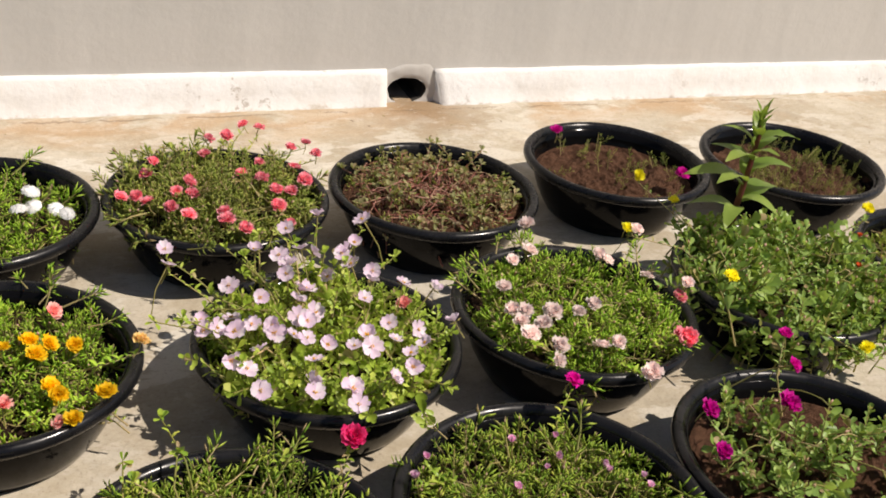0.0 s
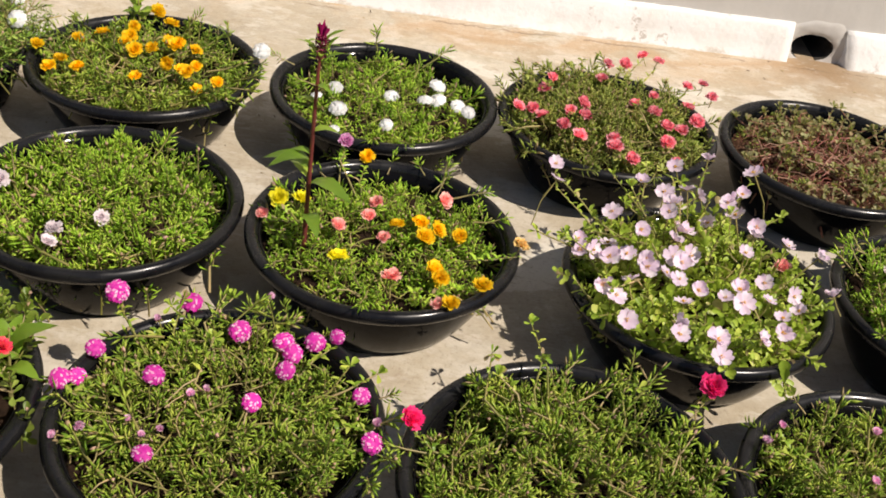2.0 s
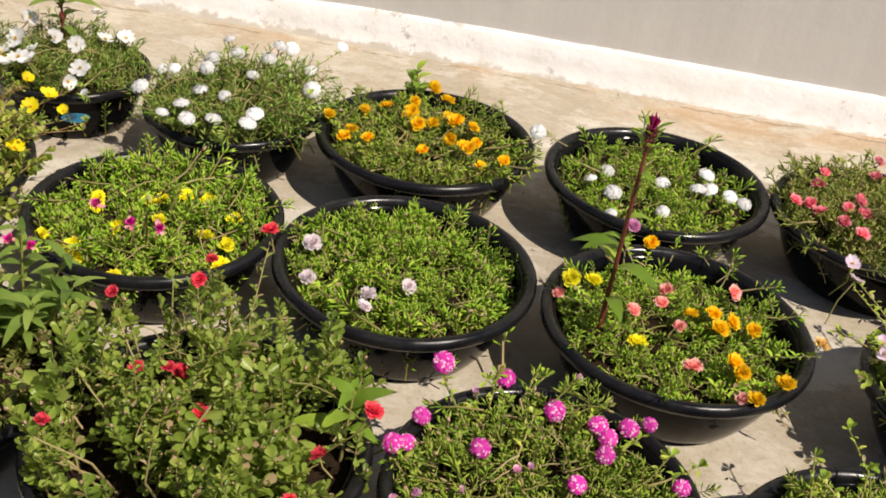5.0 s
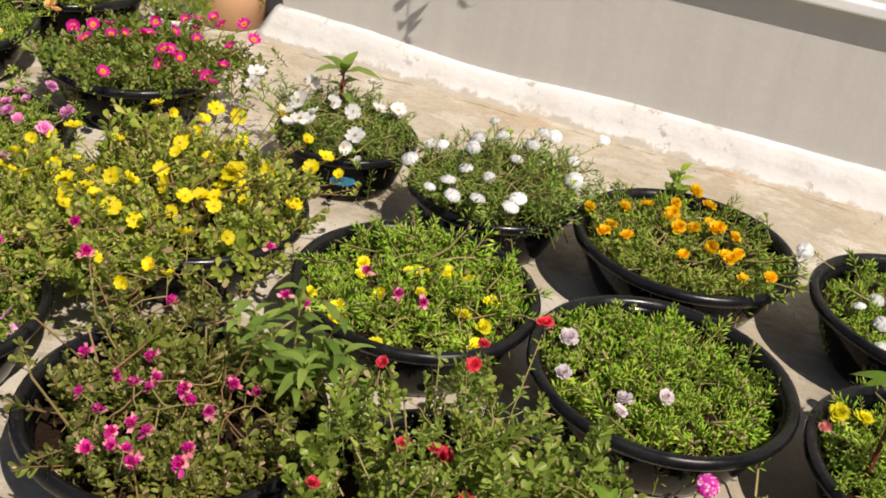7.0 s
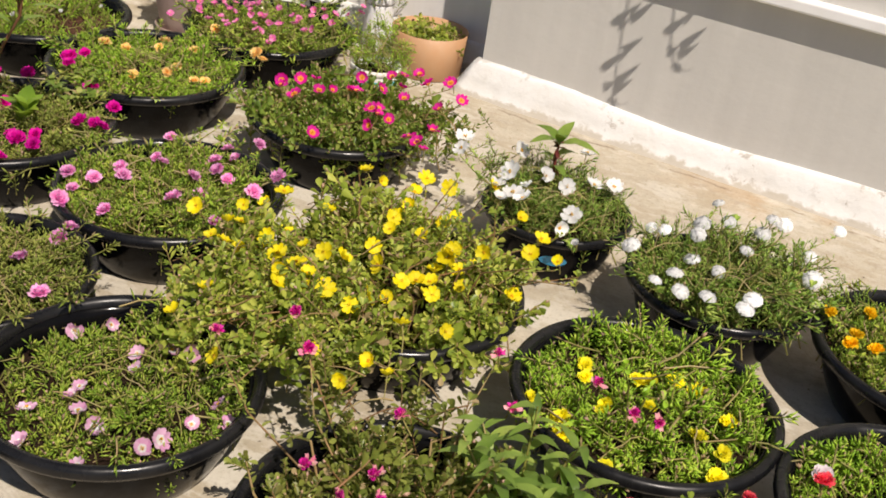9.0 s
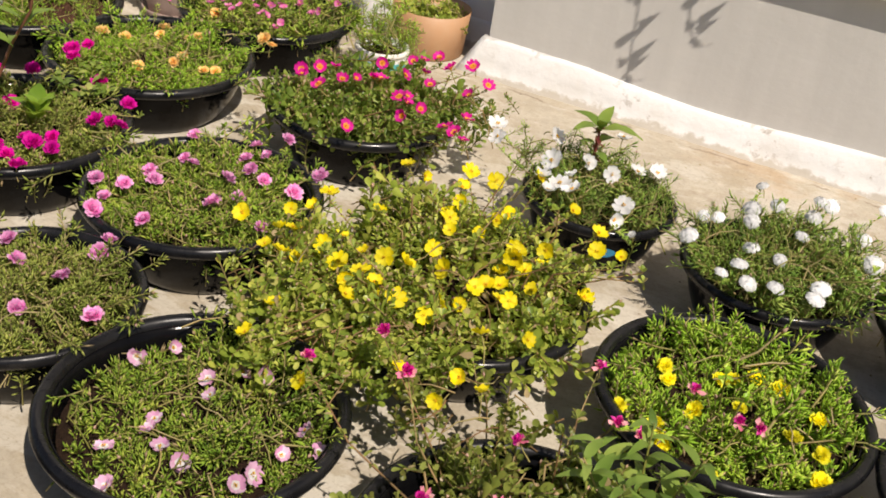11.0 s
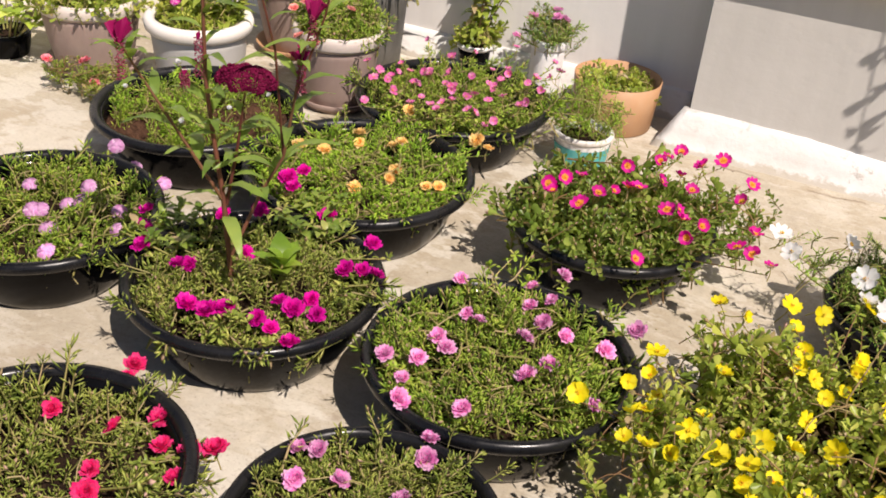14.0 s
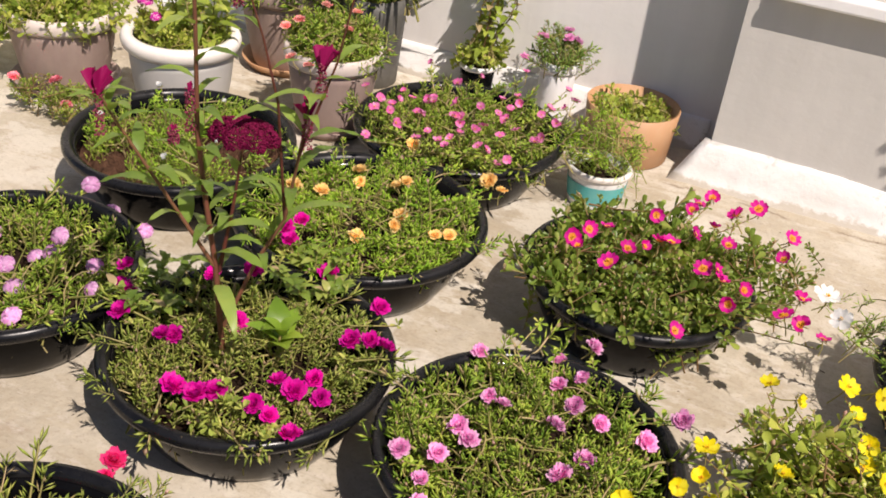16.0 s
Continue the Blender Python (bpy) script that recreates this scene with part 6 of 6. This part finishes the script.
def bloom(plant, kind, spots, seed):
    rng = np.random.default_rng(seed)
    shapes = flowers_of(kind)
    for x, y, z in spots:
        part("flower", shapes[int(rng.integers(len(shapes)))], plant, "", pose(x, y, z, 12 + rng.normal(0, 15), rng.normal(0, 15), rng.uniform(0, 360)))


t, pl = pot("flower_pot", -2.946, -0.239, vessel(0.082, 0.112, 0.194), MAUVE, "mauve-grey plastic pot with saucer, moss rose and salmon flowers", ring_profile(0.118, 0.222, 0.011, 0.042), CREAM_ROSE,
            dish(0.104), MAUVE, (0.104, 0.182), dict(kind="needle", leaf="fresh", count=330, top=0.232, dome=0.055, spread=0.118, arms=12, size=1.0), 71, 0.008)
bloom(pl, "salmon", [(-0.07, -0.05, 0.29), (0.05, -0.03, 0.29), (-0.05, -0.118, 0.222), (0.0, -0.125, 0.215), (-0.10, -0.06, 0.27), (-0.045, 0.035, 0.31), (0.03, 0.05, 0.305)], 5)
t, pl = pot("flower_pot", -3.294, -0.368, vessel(0.104, 0.128, 0.19), GREYPOT, "pale grey plastic bowl pot with a thick white rolled rim", ring_profile(0.137, 0.219, 0.023, 0.042), CREAM,
            None, None, (0.116, 0.188), dict(kind="blade", leaf="broad", count=240, top=0.211, dome=0.03, spread=0.113, size=1.0), 72)
bloom(pl, "magenta2", [(-0.08, -0.02, 0.32), (-0.075, -0.03, 0.285), (-0.09, -0.025, 0.285), (-0.035, -0.05, 0.26)], 6)
ps = []
for k in range(7):
    a = 0.9 * k + 0.3
    b = np.array((0.04 + 0.03 * math.cos(a), 0.03 + 0.03 * math.sin(a), 0.165))
    tip = b + np.array((0.05 * math.cos(a), 0.05 * math.sin(a), 0.17))
    leafy_stem(ps, rng, [b, (b + tip) / 2, tip], 12, 0.075, 0.03, 1, 0, 0.003, 0.15, 0.35, 0.4)
plant_part("leafy_plant", ps, t, "dark green leafy plant", [LEAF["broad"], STEM])
t, pl = pot("flower_pot", -3.619, -0.408, vessel(0.10, 0.132, 0.186), MAUVE, "mauve-grey plastic pot with cream rim and saucer of light green purslane", ring_profile(0.136, 0.212, 0.013, 0.042), CREAM_ROSE,
            dish(0.135), MAUVE, (0.122, 0.172), dict(kind="blade", leaf="broad", count=380, top=0.218, dome=0.05, spread=0.14, arms=16, size=1.0), 73, 0.008)
bloom(pl, "coral", [(0.0, -0.18, 0.08), (0.12, -0.17, 0.10), (0.17, -0.20, 0.06)], 7)
part("spilling_growth", foliage("spilling_growth", 171, "tall", "straw", 46, top=0.065, dome=0.01, spread=0.075, rough=0.012, lean=0.9, size=0.62, stem=TWIG, runners=12), t, "half-dry sprigs growing at the foot of the pot", pose(0.16, -0.15, 0))
part("spilling_growth", foliage("spilling_growth", 172, "tall", "straw", 22, top=0.065, dome=0.01, spread=0.06, rough=0.012, lean=0.9, size=0.62, stem=TWIG, runners=8), t, "half-dry sprigs growing at the foot of the pot", pose(0.05, -0.17, 0))
t, pl = pot("flower_pot", -3.875, -0.471, vessel(0.06, 0.07, 0.07), BLACK, "low black pot of broad light green leaves", None, None, None, None, (0.06, 0.055), None, 70)
ps = []
for k in range(16):
    a = 2.4 * k
    b = np.array((0.04 * math.cos(a), 0.04 * math.sin(a), 0.055))
    tip = b + np.array((0.16 * math.cos(a), 0.16 * math.sin(a), 0.04 + 0.015 * k))
    leafy_stem(ps, rng, [b, (b + tip) / 2 + np.array((0, 0, 0.05)), tip], 12, 0.055, 0.036, 1, 0, 0.003, 0.25, 0.3, 0.3)
plant_part("leafy_plant", ps, t, "broad light green leaves", [LEAF["broadlime"], STEM])
t, pl = pot("flower_pot", -3.239, 0.045, vessel(0.09, 0.13, 0.22), MAUVE, "mauve-grey plastic pot with saucer standing behind", ring_profile(0.136, 0.245, 0.012, 0.045), MAUVE,
            dish(0.125), TAN, (0.12, 0.20), dict(kind="needle", leaf="fresh", count=211, top=0.25, dome=0.05, spread=0.15, arms=20, size=1.3), 74, 0.008)
last = t
t, pl = pot("flower_pot", -3.009, 0.095, vessel(0.08, 0.095, 0.26, bulge=0.0), DARKGREY, "dark grey plastic pot with tall grassy leaves", None, None, None, None, (0.09, 0.20),
            dict(kind="needle", leaf="fresh", count=103, top=0.30, dome=0.05, spread=0.10, size=1.8), 75)
ps = []
for k in range(22):
    a = 2.4 * k
    b = np.array((0.05 * math.cos(a), 0.04 * math.sin(a), 0.19))
    tip = b + np.array((0.16 * math.cos(a), 0.07 * math.sin(a), 0.20 + 0.012 * k))
    leafy_stem(ps, rng, [b, (b + tip) / 2 + np.array((0, 0, 0.03)), tip], 20, 0.055, 0.024, 1, 0, 0.003, 0.1, 0.4, 0.2)
plant_part("bush", ps, last, "dense yellow-green bushy leaves", [LEAF["fresh"], STEM])
ps = []
for k in range(60):
    a, q = rng.uniform(0, 6.28), rng.uniform(0, 0.07)
    ps.append((*lance(np.array((q * math.cos(a), q * math.sin(a), 0.2)), np.array((math.cos(a), math.sin(a), rng.uniform(0.8, 2.4))), np.array((0, 0, 1.0)), rng.uniform(0.22, 0.42), 0.012, 0.35, rng), 0))
plant_part("grass_tuft", ps, t, "tall arching grassy leaves", [LEAF["olive"]])

# slim black pot with a climbing plant against the wall
t, pl = pot("flower_pot", -2.704, 0.135, vessel(0.042, 0.047, 0.108, bulge=0.0), BLACK, "slim black pot with a white rim holding a climbing plant", ring_profile(0.050, 0.119, 0.006, 0.015), WHITE_PL,
            None, None, (0.043, 0.10), dict(kind="blade", leaf="broad", count=60, top=0.135, dome=0.03, spread=0.062, arms=5, size=0.9), 76)
ps = []
for k in range(9):
    a = 0.7 * k
    w = [(0.02 * math.cos(a), 0.02 * math.sin(a), 0.10)]
    for j in range(1, 7):
        w.append((w[-1][0] + 0.014 + rng.normal(0, 0.014), w[-1][1] + rng.normal(0, 0.012), 0.12 + 0.085 * j))
    leafy_stem(ps, rng, w, 34, 0.036, 0.020, 1, 0, 0.0022, 0.05, 0.4, 0.1)
plant_part("vine", ps, t, "tangled climbing stems with small leaves", [LEAF["broad"], TWIG])
t, pl = pot("bucket", -2.481, 0.125, vessel(0.044, 0.048, 0.185, bulge=0.0), WHITE_PL, "white plastic bucket planted with moss rose and pink flowers", ring_profile(0.0505, 0.19, 0.006, 0.03), WHITE_PL,
            None, None, (0.043, 0.175), dict(kind="needle", leaf="deep", count=90, top=0.205, dome=0.045, spread=0.065, arms=14, size=0.9, rough=0.025), 77)
bloom(pl, "mauve", [(-0.045, -0.03, 0.25), (0.02, -0.02, 0.26), (0.04, -0.01, 0.255), (-0.08, -0.05, 0.19), (0.005, 0.02, 0.265)], 8)
# tan open cylinder, half filled
t, pl = pot("planter", -2.262, 0.08, [(0, 0.003), (0.104, 0), (0.109, 0.004), (0.113, 0.07), (0.119, 0.142), (0.1165, 0.143), (0.110, 0.07), (0, 0.05)], TAN, "thin tan plastic cylinder planter with green seedlings", None, None,
            None, None, (0.106, 0.07), dict(kind="blade", leaf="broad", count=130, top=0.118, dome=0.02, spread=0.098, size=0.9), 78)
t, pl = pot("bucket", -2.257, -0.222, vessel(0.062, 0.072, 0.098, bulge=0.0), WHITE_PL, "white and teal plastic tub of spindly green shoots", ring_profile(0.075, 0.101, 0.006, 0.016), CREAM,
            None, None, (0.066, 0.08), dict(kind="feather", leaf="lime", count=190, top=0.13, dome=0.05, spread=0.085, arms=14, size=0.9, rough=0.055, lean=0.75, clump=0.3, runners=8), 79)
part("printed_band", lathe("printed_band", [(0.0645, 0.018), (0.0705, 0.068)], TEAL, 48), t, "teal printed band")

# ---- unseen trailing plant, inferred from its shadow on the wall; pot and bracket added ----
t = thing("hanging_planter", pose(-1.200, -0.21, 0), "unseen trailing leafy stems in an added small black pot on a wall bracket", "hanging planter")
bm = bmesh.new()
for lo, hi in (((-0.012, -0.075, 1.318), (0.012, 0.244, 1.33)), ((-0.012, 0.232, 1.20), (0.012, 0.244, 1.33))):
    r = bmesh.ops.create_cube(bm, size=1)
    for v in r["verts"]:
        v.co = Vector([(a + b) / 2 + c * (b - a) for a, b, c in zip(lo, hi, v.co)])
part("bracket", mesh_from("bracket", bm, DARKGREY), t, "dark metal bracket added to hold the pot")
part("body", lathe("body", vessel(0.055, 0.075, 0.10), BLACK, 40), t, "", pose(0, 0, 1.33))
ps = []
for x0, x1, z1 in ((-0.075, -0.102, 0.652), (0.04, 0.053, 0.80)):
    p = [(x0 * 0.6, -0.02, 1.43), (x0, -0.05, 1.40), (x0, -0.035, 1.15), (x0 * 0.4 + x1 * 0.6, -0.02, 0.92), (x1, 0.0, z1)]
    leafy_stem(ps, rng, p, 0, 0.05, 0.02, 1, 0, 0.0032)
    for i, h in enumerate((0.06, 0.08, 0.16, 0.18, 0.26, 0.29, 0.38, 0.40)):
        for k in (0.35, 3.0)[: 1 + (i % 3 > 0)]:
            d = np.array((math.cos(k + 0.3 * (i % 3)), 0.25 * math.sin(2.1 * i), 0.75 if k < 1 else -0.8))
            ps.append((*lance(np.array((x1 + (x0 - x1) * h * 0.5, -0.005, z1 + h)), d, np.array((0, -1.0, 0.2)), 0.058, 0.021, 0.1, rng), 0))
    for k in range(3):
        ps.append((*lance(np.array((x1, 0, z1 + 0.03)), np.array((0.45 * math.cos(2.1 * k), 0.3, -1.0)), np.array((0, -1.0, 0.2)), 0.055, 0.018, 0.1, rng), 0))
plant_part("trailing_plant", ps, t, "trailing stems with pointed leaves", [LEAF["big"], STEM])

# ---- fallen leaves and crumbs of soil ----
rng = np.random.default_rng(90)
ps = []
for k in range(420):
    x, y = rng.uniform(-3.4, 2.6), -abs(rng.normal(0, 0.9)) - 0.01
    size = rng.uniform(0.002, 0.006)
    d = rng.normal(0, 1, 3) * np.array((1, 1, 0.12))
    ps.append((*spindle(np.array((x, y, 0.0016)), d, size * rng.uniform(1.2, 2.6), size * 0.4, 0.5), int(rng.uniform() < 0.5)))
v, f, sl = merged(ps)
tagged(new("leaf_litter", mesh_of("leaf_litter", v, f, [RED_SOIL, TWIG], sl)), "dry leaf bits and soil crumbs scattered on the concrete", "litter", kind="stuff")
